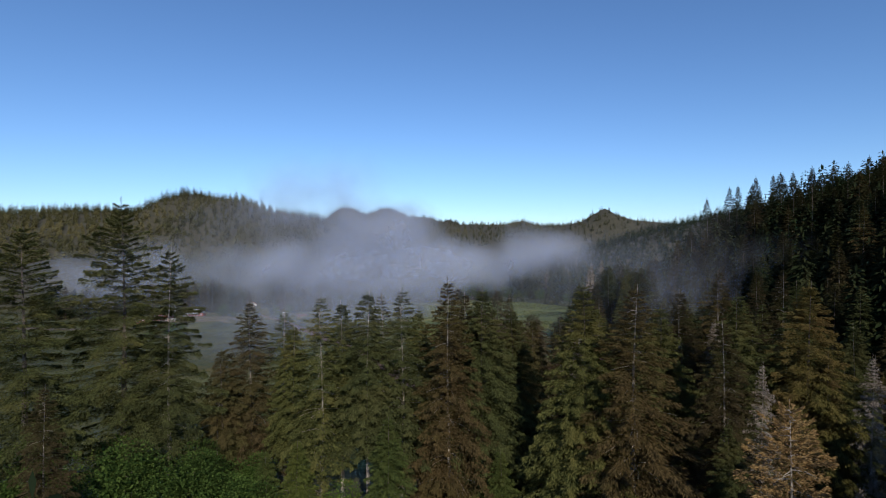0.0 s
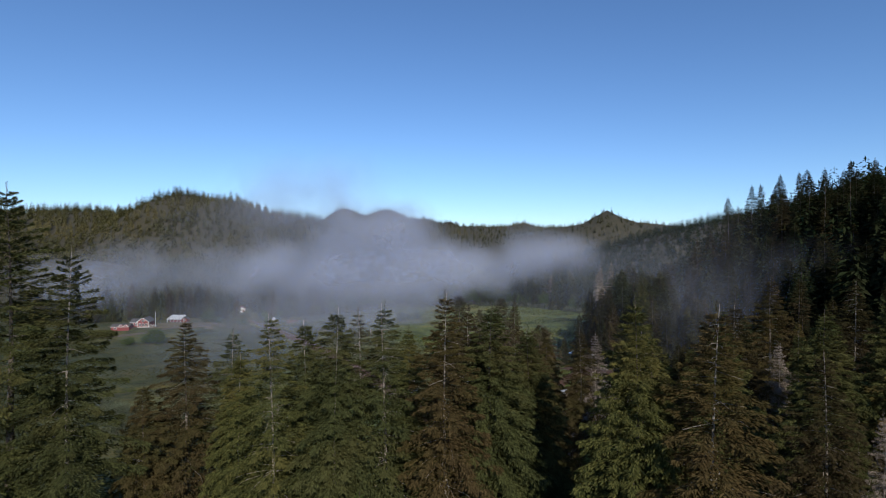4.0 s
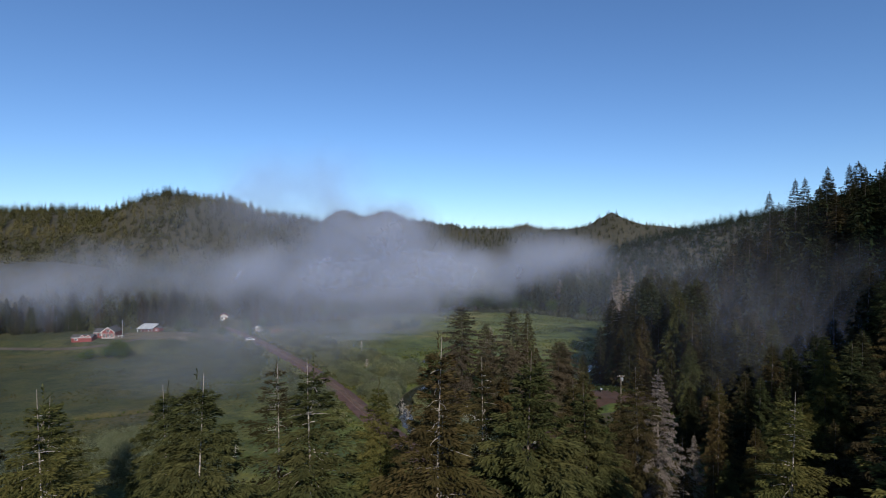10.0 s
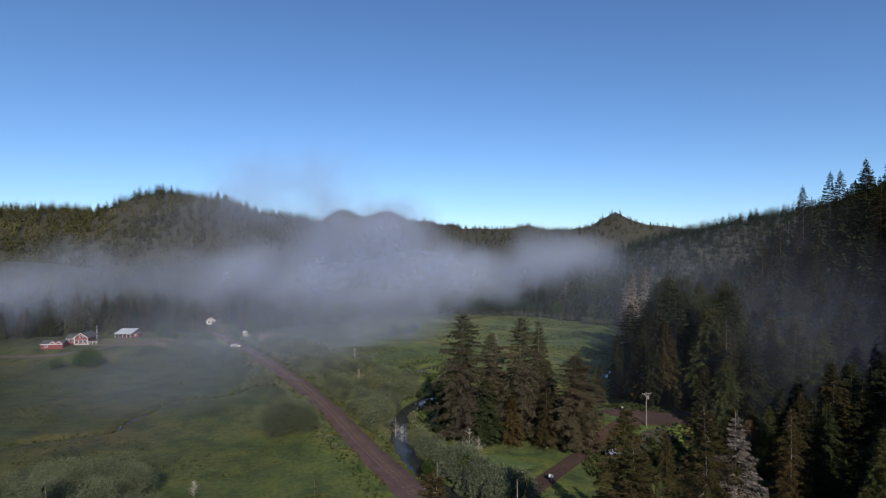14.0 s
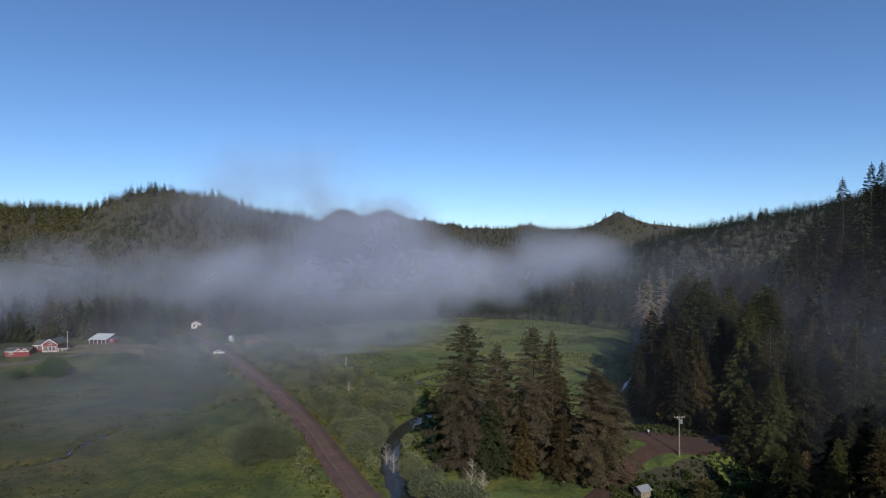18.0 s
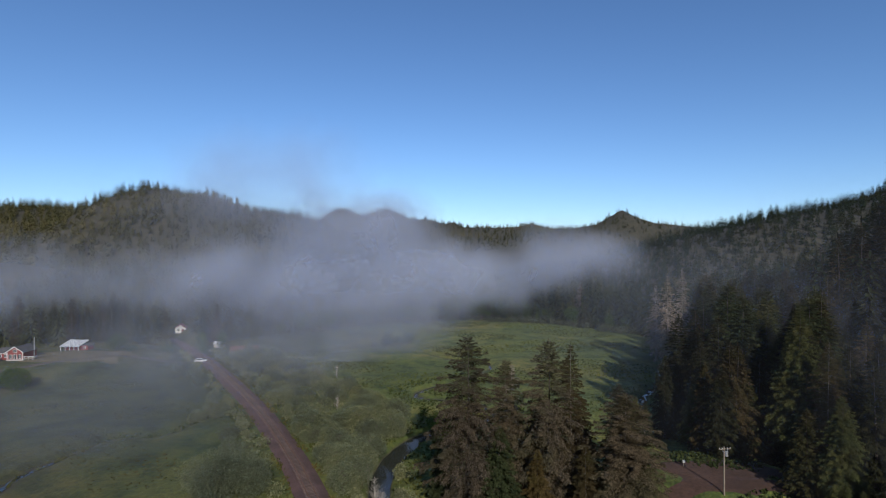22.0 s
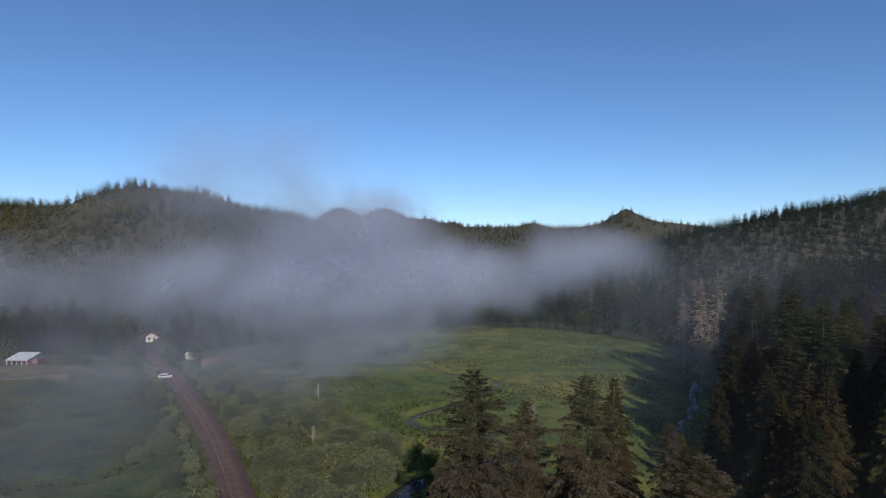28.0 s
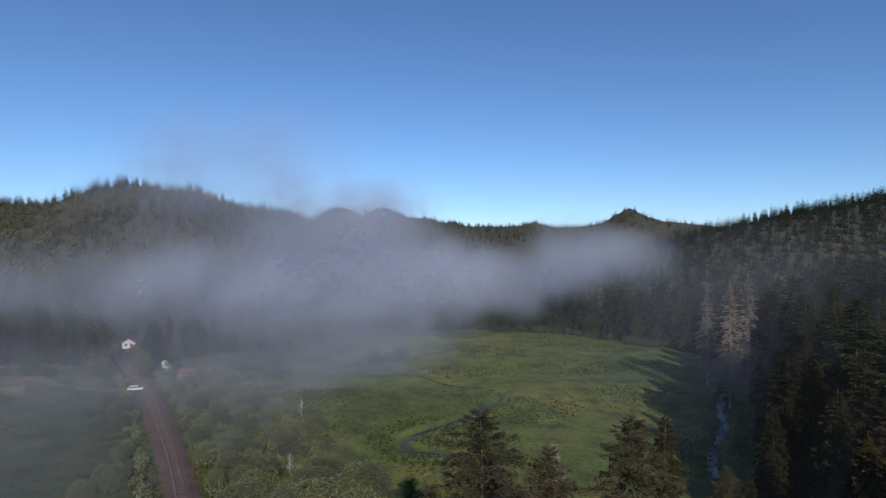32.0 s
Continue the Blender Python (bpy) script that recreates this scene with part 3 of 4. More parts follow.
make_tree("full", "spruce_tree", "tall full green spruce in the wood", 34, conifer_crown(1, 34, .20, 5.6, .72, 9, 62, .10, .50, .40, .04, .72), NEEDLE, BARK_DARK, .36)
make_tree("slim", "spruce_tree", "slim dark green spruce in the wood", 34, conifer_crown(2, 34, .36, 4.6, .70, 8, 60, .08, .52, .38, .08, .66), NEEDLE, BARK, .26)
make_tree("olive", "spruce_tree", "olive-green spruce with drooping boughs", 34, conifer_crown(3, 34, .08, 5.9, .80, 8, 62, .16, .60, .42, .06, .70, .6), OLIVE, BARK_DARK, .38)
make_tree("brown", "spruce_tree", "brownish spruce with cone-laden drooping boughs", 34, conifer_crown(4, 34, .08, 5.6, .85, 8, 56, .20, .56, .40, .10, .74, .45, .35), BROWN, BARK, .28, limbs(4, 34, .1, 4.4, 110, .026))
make_tree("pale", "spruce_tree", "sparse spruce with a pale bare trunk showing", 34, conifer_crown(5, 34, .24, 5.0, .98, 7, 50, .14, .42, .40, .24, .72, .4, .4), NEEDLE, BARK, .23, limbs(5, 34, .10, 3.6, 130, .026))
make_tree("fir", "fir_tree", "huge old fir with ragged flat tiers of boughs", 40, conifer_crown(6, 40, .16, 8.2, 1.15, 8, 70, .20, .26, .48, .14, .62, .25, .5), NEEDLE, BARK_DARK, .55, limbs(6, 40, .1, 4.0, 50, .05))
make_tree("fir_b", "fir_tree", "old fir with ragged tiers over a bare trunk", 36, conifer_crown(16, 36, .22, 6.6, 1.1, 8, 66, .20, .30, .46, .16, .66, .25, .5), NEEDLE, BARK, .36, limbs(16, 36, .15, 3.4, 50, .045))
make_tree("grey", "dead_spruce", "dead silver-grey spruce with bare drooping twigs", 34, conifer_crown(7, 34, .12, 4.6, 1.0, 7, 46, .16, .56, .36, .20, .74, .7, .5), GREYDEAD, BARK, .32, limbs(7, 34, .08, 4.2, 200, .035))
make_tree("tan", "dead_spruce", "dead tan spruce with dry curled twigs", 22, conifer_crown(8, 22, .15, 5.6, 0.95, 9, 46, .30, .25, .40, .18, .60, .1, .4), TANDEAD, BARK, .3, limbs(8, 22, .15, 5.4, 120, .04))
make_tree("snag", "dead_spruce", "bare sparse spruce with a white trunk and stubs", 34, conifer_crown(9, 34, .24, 4.2, 1.1, 6, 36, .12, .36, .38, .28, .72, .4, .4), BROWN, BARK, .21, limbs(9, 34, .2, 2.8, 150, .02))
make_tree("broad", "spruce_tree", "broad grey-brown spruce hung with lichen", 28, conifer_crown(17, 28, .02, 6.4, .95, 8, 52, .20, .50, .46, .07, .54, .5, .4), LICHEN, BARK_DARK, .4, limbs(17, 28, .05, 4.5, 60, .025))
make_tree("mid", "sitka_spruce", "green spruce on the shaded slope, shade put into its needle colour", 32, conifer_crown(11, 32, .05, 5.6, 1.05, 8, 26, .12, .48, .70, .06, .70), SHADED_NEEDLE, BARK_DARK, .4)
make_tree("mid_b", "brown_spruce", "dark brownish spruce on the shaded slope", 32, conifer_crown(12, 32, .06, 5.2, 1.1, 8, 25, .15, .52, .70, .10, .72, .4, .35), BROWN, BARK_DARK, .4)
make_tree("mid_c", "hemlock_tree", "green hemlock on the shaded slope, its needle colour darkened for shade", 30, conifer_crown(13, 30, .04, 5.6, 1.05, 8, 26, .10, .46, .70, .06, .64), HEMLOCK_SHADED, BARK_DARK, .4)
make_tree("young", "hemlock_tree", "fresh green young hemlock below the tall spruces", 20, conifer_crown(14, 20, .03, 4.8, 0.7, 9, 56, .12, .44, .36, .06, .66), FRESH, BARK_DARK, .22)
make_tree("fan", "spruce_tree", "open-crowned spruce on the crest against the sky", 30, conifer_crown(15, 30, .06, 5.4, 1.0, 7, 34, .26, .30, .55, .14, .80, .25, .45), SHADED_NEEDLE, BARK_DARK, .35)


def leafy(seed, radius, tall, low, leaves, size, lumps=9):
    """A broadleaf crown of many leaf clusters on uneven lumps."""
    rng = np.random.default_rng(seed)
    c = rng.normal(0, 1, (lumps, 3))
    c = unit(c) * rng.random((lumps, 1)) ** 0.5
    c = c * np.array([radius * 0.62, radius * 0.62, (tall - low) * 0.36]) + np.array([0, 0, (tall + low) / 2])
    r = (0.42 + 0.3 * rng.random(lumps)) * min(radius, (tall - low) * 0.6)
    k = rng.integers(0, lumps, leaves)
    d = unit(rng.normal(0, 1, (leaves, 3)))
    p = c[k] + d * (r[k] * (0.72 + 0.36 * rng.random(leaves)))[:, None]
    p[:, 2] = np.maximum(p[:, 2], 0.1)
    return blades(p, d + rng.normal(0, 0.6, d.shape), size * (0.7 + 0.7 * rng.random(leaves)), size * (0.5 + 0.4 * rng.random(leaves)), rng, 0.1)


def make_leafy(key, name, label, category, radius, tall, low, leaves, size, mat, seed, lumps=9):
    ob = thing(name, label, category, at_=(0, 0, -500))
    part("trunk", mesh_of("trunk", *stem(seed, tall * 0.75, 0.035 * tall * 0.4 + 0.04), BARK_DARK, True), parent=ob)
    part("branchwork", mesh_of("branchwork", *limbs(seed, tall * 0.8, 0.15, radius * 0.8, 24, .05, .8, .1), BARK_DARK), parent=ob)["kind"] = "stuff"
    part("foliage", mesh_of("foliage", *leafy(seed, radius, tall, low, leaves, size, lumps), mat), parent=ob)
    KINDS[key] = (ob, tall)


make_leafy("alder", "alder_tree", "bright green alder under the tall conifers", "tree", 4.5, 16, 3, 8200, .30, LEAF, 21, 16)
make_leafy("alder_b", "alder_tree", "yellow-green alder at the field's edge", "tree", 3.6, 12, 2, 5200, .30, LEAF, 22, 13)
make_leafy("willow", "willow_shrub", "grey-green willow shrub on wet ground", "shrub", 3.4, 4.6, 0.2, 5200, .23, WILLOW, 23, 12)
make_leafy("willow_big", "willow_shrub", "great rounded willow bush in the pasture", "shrub", 6.0, 8.0, 0.2, 17000, .21, WILLOW, 28, 26)
make_leafy("willow_b", "willow_shrub", "low grey-green willow shrub on wet ground", "shrub", 2.6, 3.0, 0.1, 3600, .22, WILLOW, 24, 10)
make_leafy("bush", "field_bush", "dark green rounded bush in the pasture", "bush", 4.2, 6.0, 0.2, 5200, .26, LEAF, 25, 14)
make_leafy("redbush", "red_shrub", "dark red-leaved shrub under the firs", "shrub", 2.8, 5.0, 0.4, 2200, .34, REDLEAF, 26, 9)

turns = random.Random(5)


def plant(key, x, y, tall, wide=1.0, label="", group=""):
    """A tree of the given height at a place, turned at random."""
    ob, full = KINDS[key]
    s = tall / full
    c = copy_thing(ob, pose(x, y, float(on(x, y)) - 0.15, turns.uniform(-.4, .4), turns.uniform(-.4, .4), turns.uniform(0, 360)) @ Matrix.Diagonal((s * wide, s * wide, s, 1)))
    return tagged(c, label, group=group)


def topped(key, x, y, top, wide=1.0, label="", group=""):
    return plant(key, x, y, top - float(on(x, y)), wide, label, group)


ROW = "conifers on the near bank"
for key, x, y, top, wide in [
        ("fir", -54.9, 69, 51.6, 1.05), ("fir", -47.3, 78, 55.5, 1.0), ("fir_b", -39.6, 76, 48.6, 1.0),
        ("brown", -31.0, 84, 39.9, 1.2), ("pale", -26.0, 86, 38.2, 1.2), ("pale", -17.1, 74, 41.8, 1.1), ("slim", -15.8, 82, 40.0, 1.0),
        ("slim", -10.8, 75, 42.2, 1.0), ("snag", -9.7, 84, 40.9, 1.2), ("pale", -6.2, 78.5, 42.3, 1.25), ("full", -4.4, 92, 37.7, .9),
        ("brown", 0.9, 76, 43.8, 1.0), ("full", 6.0, 81.5, 42.2, 1.1), ("full", 11.6, 90, 37.9, 1.05), ("full", 18.3, 68.6, 44.0, 1.0),
        ("brown", 23.0, 64, 43.7, 1.2), ("brown", 70.8, 110, 42.6, 1.1), ("tan", 32.3, 49, 33.9, 1.0), ("brown", -41.8, 55, 34.0, .9),
        ("brown", 3.4, 84, 41.2, .8), ("brown", 26.7, 121, 32.5, 1.2), ("brown", .7, 98, 36.1, 1.0),
        ("olive", 15.5, 108, 33.8, 1.2), ("brown", 45.2, 100, 39.8, 1.2), ("grey", 29.4, 120, 32.1, 1.1), ("olive", 22.0, 130, 30.2, 1.1),
        ("brown", 62.5, 120, 42.7, 1.1), ("grey", 51.5, 100, 34.0, 1.0), ("pale", 25.5, 88, 38.0, 1.1), ("full", 34.5, 84, 39.0, 1.1),
        ("slim", -22.5, 79, 36.5, 1.0), ("olive", -33.5, 80, 33.0, 1.1), ("brown", 38.0, 72, 38.0, 1.1), ("full", 47.0, 84, 41.0, 1.1), ("olive", 54.0, 78, 43.0, 1.1), ("full", 62.0, 92, 42.0, 1.1)]:
    topped(key, x, y, top, wide * (1.05 if key in ("fir", "fir_b") else .88 if key == "tan" else 1.3), group=ROW)
COPSE = "spruces of the copse by the river"
for key, x, y, top, wide in [("broad", 5.9, 203, 32.0, 1.28), ("broad", 20.8, 204, 31.0, 1.2), ("brown", 26.3, 209, 29.6, 1.15), ("broad", 33.0, 198, 22.5, 1.85), ("broad", 13.6, 208, 26.5, 1.05), ("grey", 15.3, 215, 24.4, 1.5), ("broad", 39.5, 222, 18.4, 1.1), ("brown", 37.5, 212, 18.5, 1.7), ("mid_c", 11.5, 200, 16.0, 1.5), ("brown", 26.0, 197, 14.0, 1.7), ("mid_c", 1.0, 206, 11.0, 1.5), ("mid_b", 18.0, 199, 12.5, 1.6), ("mid_c", 38, 204, 9.0, 1.6), ("mid_b", 30, 216, 17.0, 1.6), ("mid_c", 22, 218, 16.0, 1.6)]:
    topped(key, x, y, top, wide, group=COPSE)
for key, x, y, top, wide in [("grey", 87, 310, 38.3, 1.15), ("grey", 93.5, 312, 40.4, 1.15), ("grey", 105.5, 314, 40.1, 1.0), ("grey", 92.5, 335, 33, 1.3), ("grey", 86.4, 440, 27.1, 1.8), ("mid", 63.4, 240, 18.6, 1.2), ("mid", 50, 235, 11.8, 1.2), ("mid_c", 104.3, 270, 37.9, 1.0), ("mid", 99.2, 280, 33.9, 1), ("mid_b", 112.3, 260, 40, 1), ("mid_c", 78, 280, 10.1, 1.2)]:
    topped(key, x, y, top, wide)
for key, x, y, top, wide in [("mid", 57.5, 241, 20.6, 1.1), ("full", 57.6, 227, 16.4, 1.25), ("mid", 66.6, 230, 14.0, 1.4), ("full", 68.0, 222, 19.0, 1.4), ("mid", 65.5, 200, 19.5, 1.5), ("full", 69.0, 196.5, 23.0, 1.4), ("mid", 76.0, 198, 27.5, 1.25), ("full", 85.0, 202, 28.5, 1.2), ("mid", 84.0, 195, 31.0, 1.2), ("mid", 60, 177, 15.5, 1.3), ("full", 66, 175, 17, 1.3), ("mid", 72, 180, 18, 1.3), ("mid", 56.5, 171, 12, 1.3), ("full", 62.5, 183.5, 12.5, 1.4), ("tan", 68.5, 186, 10.5, 1.2), ("full", 92.0, 196, 30.0, 1.2), ("brown", 75.0, 208, 30.0, 1.2), ("mid_c", 62.5, 234, 13.0, 1.4), ("full", 52.0, 246, 9.0, 1.5)]:
    topped(key, x, y, top, wide, label="spruce with low sweeping boughs beside the dirt bank", group="spruces round the dirt bank")
tall_ones = random.Random(8)
for _ in range(34):
    y = tall_ones.uniform(214, 300)
    topped(tall_ones.choice(("mid", "full", "mid", "mid_c")), float(np.interp(y, [214, 245, 262, 300], [66, 72, 84, 103])) + tall_ones.uniform(0, 24), y, tall_ones.uniform(31, 39), tall_ones.uniform(1.1, 1.35), label="tall spruce standing over the wood's edge", group="spruces over the wood's edge")
belt = random.Random(12)
for k in range(118):
    x = -238 + 2.55 * k + belt.uniform(-1.5, 1.5)
    y = float(np.interp(x, [-260, -200, -185, -125, -112, -100, -34, 47, 82], [290, 330, 342, 347, 368, 394, 460, 460, 439])) + belt.uniform(1, 13)
    if abs(x + 140 - 0.48 * (390 - y)) > 6 and math.hypot(x + 156, y - 335) > 9:
        topped(belt.choice(("mid", "mid", "mid_b", "mid_c", "broad", "mid_c") if x < 0 else ("alder", "mid_c", "mid", "alder")), x, y, float(on(x, y)) + (belt.uniform(13, 24) if x < -90 else belt.uniform(11, 20)), belt.uniform(.95, 1.3), label="tree in the belt behind the pasture", group="belt of trees behind the pasture")
for x, y, tall in [(-24, 62, 14), (-31, 65, 15), (-38, 64, 17), (-46, 62, 13), (-19, 66, 10), (-34, 72, 14), (-27, 73, 12), (-52, 66, 16), (-43, 71, 15), (-13, 66, 11), (-36, 58, 10)]:
    plant("alder", x, y, tall, 1.1, group="alders under the firs")
for x, y, top in [(129, 258, 71), (144, 265, 77), (149.5, 268, 78), (157, 265, 82), (165, 264, 83), (160, 250, 80), (154, 232, 80), (144, 206, 78.6), (150, 203, 79), (152, 198, 79), (158, 196, 81), (162, 192, 82), (170, 200, 84), (150, 180, 78), (160, 170, 82)]:
    topped("fan", x, y, top, 1.0, group="spruces on the crest")
for x, y, top in [(-7, 66, 27), (-18.5, 66, 24), (-23, 68, 22), (8, 73, 20)]:
    topped("young", x, y, top, 1.1, group="young hemlocks")
fill = random.Random(31)
for _ in range(46):
    x, y = fill.uniform(26, 76), fill.uniform(62, 142)
    if near(np.array(x), np.array(y), RAIL_P) > 5:
        topped(fill.choice(("olive", "brown", "slim", "full", "grey")), x, y, fill.uniform(25, 36) if x > 48 or y < 108 else fill.uniform(16, 24), fill.uniform(.9, 1.15), group=ROW)
plant("redbush", -27.5, 69, 6.0, 1.1)


def edge_right(y):
    return np.interp(y, [60, 100, 150, 178, 190, 200, 220, 245, 262, 290, 315, 345, 370, 400, 440], [38, 44, 58, 70, 76, 74, 57, 60, 73, 89, 102, 113, 115, 110, 86])


def edge_far(x):
    return np.interp(x, [-260, -200, -185, -125, -112, -100, -34, 47, 82, 111, 130], [250, 330, 342, 346, 366, 392, 452, 462, 437, 412, 395]) + 5 * np.sin(np.asarray(x) * 0.11) + 4 * np.sin(np.asarray(x) * 0.043 + 1)


def wooded(x, y):
    """Where woods stand."""
    right = (x > edge_right(y)) & (y > 20) & (y < 460)
    return (right | (y > edge_far(x)) | (x < -215) | ((x < -193) & (y > 300))) & (near(x, y, RAIL_P) > 6) & (np.hypot(x + 140, y - 390) > 9) & ~((np.abs(x + 140 - 0.48 * (390 - y)) < 6) & (y < 392)) & (np.hypot(x + 156, y - 335) > 9) & ~((x > 60) & (x < 102) & (y > 181) & (y < 195))


rng = np.random.default_rng(77)
spots = []
while len(spots) < 250:
    x, y = rng.uniform(35, 175), rng.uniform(85, 340)
    if wooded(np.array(x), np.array(y)) and all((x - a) ** 2 + (y - b) ** 2 > 26 for a, b in spots) and not (x < 75 and y < 130 and (abs(x - 62) < 4 or abs(x - 46) < 4)):
        spots.append((x, y))
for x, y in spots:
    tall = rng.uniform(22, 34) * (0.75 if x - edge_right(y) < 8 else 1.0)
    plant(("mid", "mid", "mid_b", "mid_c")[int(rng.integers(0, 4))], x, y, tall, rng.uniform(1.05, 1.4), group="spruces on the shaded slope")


edge_spots = []
while len(edge_spots) < 70:
    y = rng.uniform(216, 350)
    x = float(edge_right(y)) + rng.uniform(0, 32)
    if all((x - a) ** 2 + (y - b) ** 2 > 17 for a, b in edge_spots):
        edge_spots.append((x, y))
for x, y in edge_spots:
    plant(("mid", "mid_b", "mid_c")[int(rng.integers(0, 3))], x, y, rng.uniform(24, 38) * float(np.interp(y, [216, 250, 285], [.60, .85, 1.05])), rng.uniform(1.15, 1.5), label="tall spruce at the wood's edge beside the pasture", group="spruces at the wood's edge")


def small_conifer(seed, tiers=11, boughs=7.5, broad=0.092):
    """A far tree: whorls of drooping points, a few hundred corners."""
    r = np.random.default_rng(seed)
    base, way, ln, wd = [], [], [], []
    for i in range(tiers):
        f = i / tiers
        k = int(boughs * (1 - 0.53 * f))
        for b in range(k):
            a = 6.283 * (b + r.random()) / k
            L = 0.17 * (1 - f) ** 0.8 * (0.7 + 0.6 * r.random()) + 0.012
            base.append((0.02 * math.cos(a), 0.02 * math.sin(a), 0.06 + 0.92 * f + 0.03 * r.random()))
            way.append((math.cos(a), math.sin(a), -0.25 - 0.3 * r.random())), ln.append(L * 1.1), wd.append(broad * (1 - 0.5 * f))
    base.append((0, 0, 0.90)), way.append((0.02, 0, 1)), ln.append(0.12), wd.append(0.02)
    return blades(np.array(base), np.array(way, float), np.array(ln), np.array(wd), r, 0.2)


SMALL = [small_conifer(i) for i in range(6)]
FINE = [small_conifer(i, 20, 10, 0.044) for i in range(6)]


def woods(name, label, pts, lo, hi, mat, seed, kinds=SMALL):
    """A whole wood of small trees in one mesh."""
    r = np.random.default_rng(seed)
    vs, fs, n = [], [], 0
    for x, y in pts:
        v, f = kinds[int(r.integers(0, 6))]
        a, tall = r.random() * 6.283, r.uniform(lo, hi)
        w = tall * r.uniform(0.95, 1.5)
        ca, sa = math.cos(a) * w, math.sin(a) * w
        vs.append(np.column_stack([v[:, 0] * ca - v[:, 1] * sa + x, v[:, 0] * sa + v[:, 1] * ca + y, v[:, 2] * tall + float(on(x, y)) - 0.5]))
        fs.append(f + n)
        n += len(v)
    tagged(new(name, mesh_of(name, np.vstack(vs), np.vstack(fs), mat)), label, "woods", kind="stuff")


def scatter(x0, x1, y0, y1, gap, keep, seed):
    r = np.random.default_rng(seed)
    xs, ys = np.meshgrid(np.arange(x0, x1, gap), np.arange(y0, y1, gap))
    xs, ys = xs.ravel() + r.uniform(-.5, .5, xs.size) * gap, ys.ravel() + r.uniform(-.5, .5, ys.size) * gap
    k = keep(xs, ys)
    return np.column_stack([xs[k], ys[k]])


def seen_from_path(x, y, spread=1.05):
    """Inside the wedge that opens ahead of the valley's mouth."""
    return np.abs(x) < 40 + spread * np.maximum(y + 20, 0)


woods("near_slope_woods", "dense conifer wood covering the near slope, shade put into its colour", scatter(60, 330, 30, 460, 7.4, lambda x, y: wooded(x, y) & seen_from_path(x, y) & ((x > 100) | (y > 300)), 1), 20, 32, SHADEWOOD, 1, FINE)
woods("valley_edge_woods", "belt of trees along the far end of the pasture", scatter(-260, 140, 340, 560, 7.4, lambda x, y: wooded(x, y) & (x < 140), 2), 12, 22, EDGEWOOD, 2, FINE)
woods("left_hill_woods", "sunlit conifer wood over the rounded hill", scatter(-760, -40, 500, 900, 9.5, lambda x, y: (height(x, y) > 12) & seen_from_path(x, y), 3), 9, 17, FARWOOD, 3)
woods("right_ridge_woods", "conifer wood over the long rising ridge", scatter(60, 760, 460, 800, 9.7, lambda x, y: (height(x, y) > 4) & seen_from_path(x, y), 4), 10, 18, SHADEWOOD, 4)
woods("far_ridge_woods", "distant conifer wood along the skyline", scatter(-620, 760, 1120, 1600, 15.5, lambda x, y: (height(x, y) > 45), 5), 8, 15, FARWOOD, 5)
woods("back_woods", "conifer wood behind the near bank", scatter(-130, 140, -160, 40, 11, lambda x, y: (np.abs(x) > 18), 6), 18, 26, SHADEWOOD, 6)

# Out of view, added to keep the sun off the right bank.
woods("side_woods", "unseen tall conifer wood added to shade the near bank", scatter(30, 150, -70, 44, 8, lambda x, y: x > 0.9 * y + 14, 7), 40, 52, SHADEWOOD, 7)


# ---- railway ----
rail_line = RAIL_P[(RAIL_P[:, 1] > -20)]
railway = thing("railway", "single railway track on reddish ballast crossing the valley", "railway", kind="structure")
part("ballast_bed", mesh_of("ballast_bed", *ribbon(rail_line, 1.0, 0.0, ((-3.7, -0.25), (-2.9, 0.12), (-1.7, 0.42), (-0.6, 0.40), (0.6, 0.40), (1.7, 0.42), (2.9, 0.12), (3.7, -0.25)), 0.30), BALLAST), parent=railway)
for off in (-0.75, 0.75):
    rows = ((off - .07, 0.50), (off - .04, 0.58), (off - .035, 0.64), (off + .035, 0.64), (off + .04, 0.58), (off + .07, 0.50))
    part("rail", mesh_of("rail", *ribbon(rail_line, 1.0, 0.0, rows, 0.30), RUST), parent=railway, label="rusty steel rail")
sleeper_bm = box(2.5, .24, .16, bevel=.02)
sleeper_mesh = bpy.data.meshes.new("sleeper")
sleeper_bm.to_mesh(sleeper_mesh)
sleeper_bm.free()
sleeper_mesh.materials.append(SLEEPER)
steps = along(RAIL, 0.33)[::2]
steps = steps[(steps[:, 1] > 165)][:300]
ways = np.gradient(steps, axis=0)
for (x, y), (dx, dy) in zip(steps, ways):
    ob = part("sleeper", sleeper_mesh, parent=railway)
    ob.matrix_basis = pose(x, y, 0.30 + 0.40, 0, 0, math.degrees(math.atan2(dy, dx)) + 90 + turns.uniform(-1, 1))


# ---- lanes and bare earth ----
def patch(name, label, category, cx, cy, rx, ry, mat, seed, lift=0.06):
    """An uneven patch of bare earth laid on the ground."""
    r = np.random.default_rng(seed)
    n, m = 40, 9
    a = np.arange(n) * 2 * math.pi / n
    wob = 1 + 0.16 * np.sin(a * 3 + r.random() * 6) + 0.10 * np.sin(a * 5 + r.random() * 6) + 0.05 * np.sin(a * 11 + r.random() * 6)
    v = []
    for k in range(m):
        q = k / (m - 1)
        x, y = cx + rx * q * wob * np.cos(a), cy + ry * q * wob * np.sin(a)
        v.append(np.column_stack([x, y, on(x, y) + lift - (0.25 if k == m - 1 else 0)]))
    i = np.arange(n * m).reshape(m, n)
    j = np.roll(i, -1, 1)
    f = np.stack([i[:-1], j[:-1], j[1:], i[1:]], -1).reshape(-1, 4)
    tagged(new(name, mesh_of(name, np.vstack(v), f, mat, True)), label, category, kind="structure")


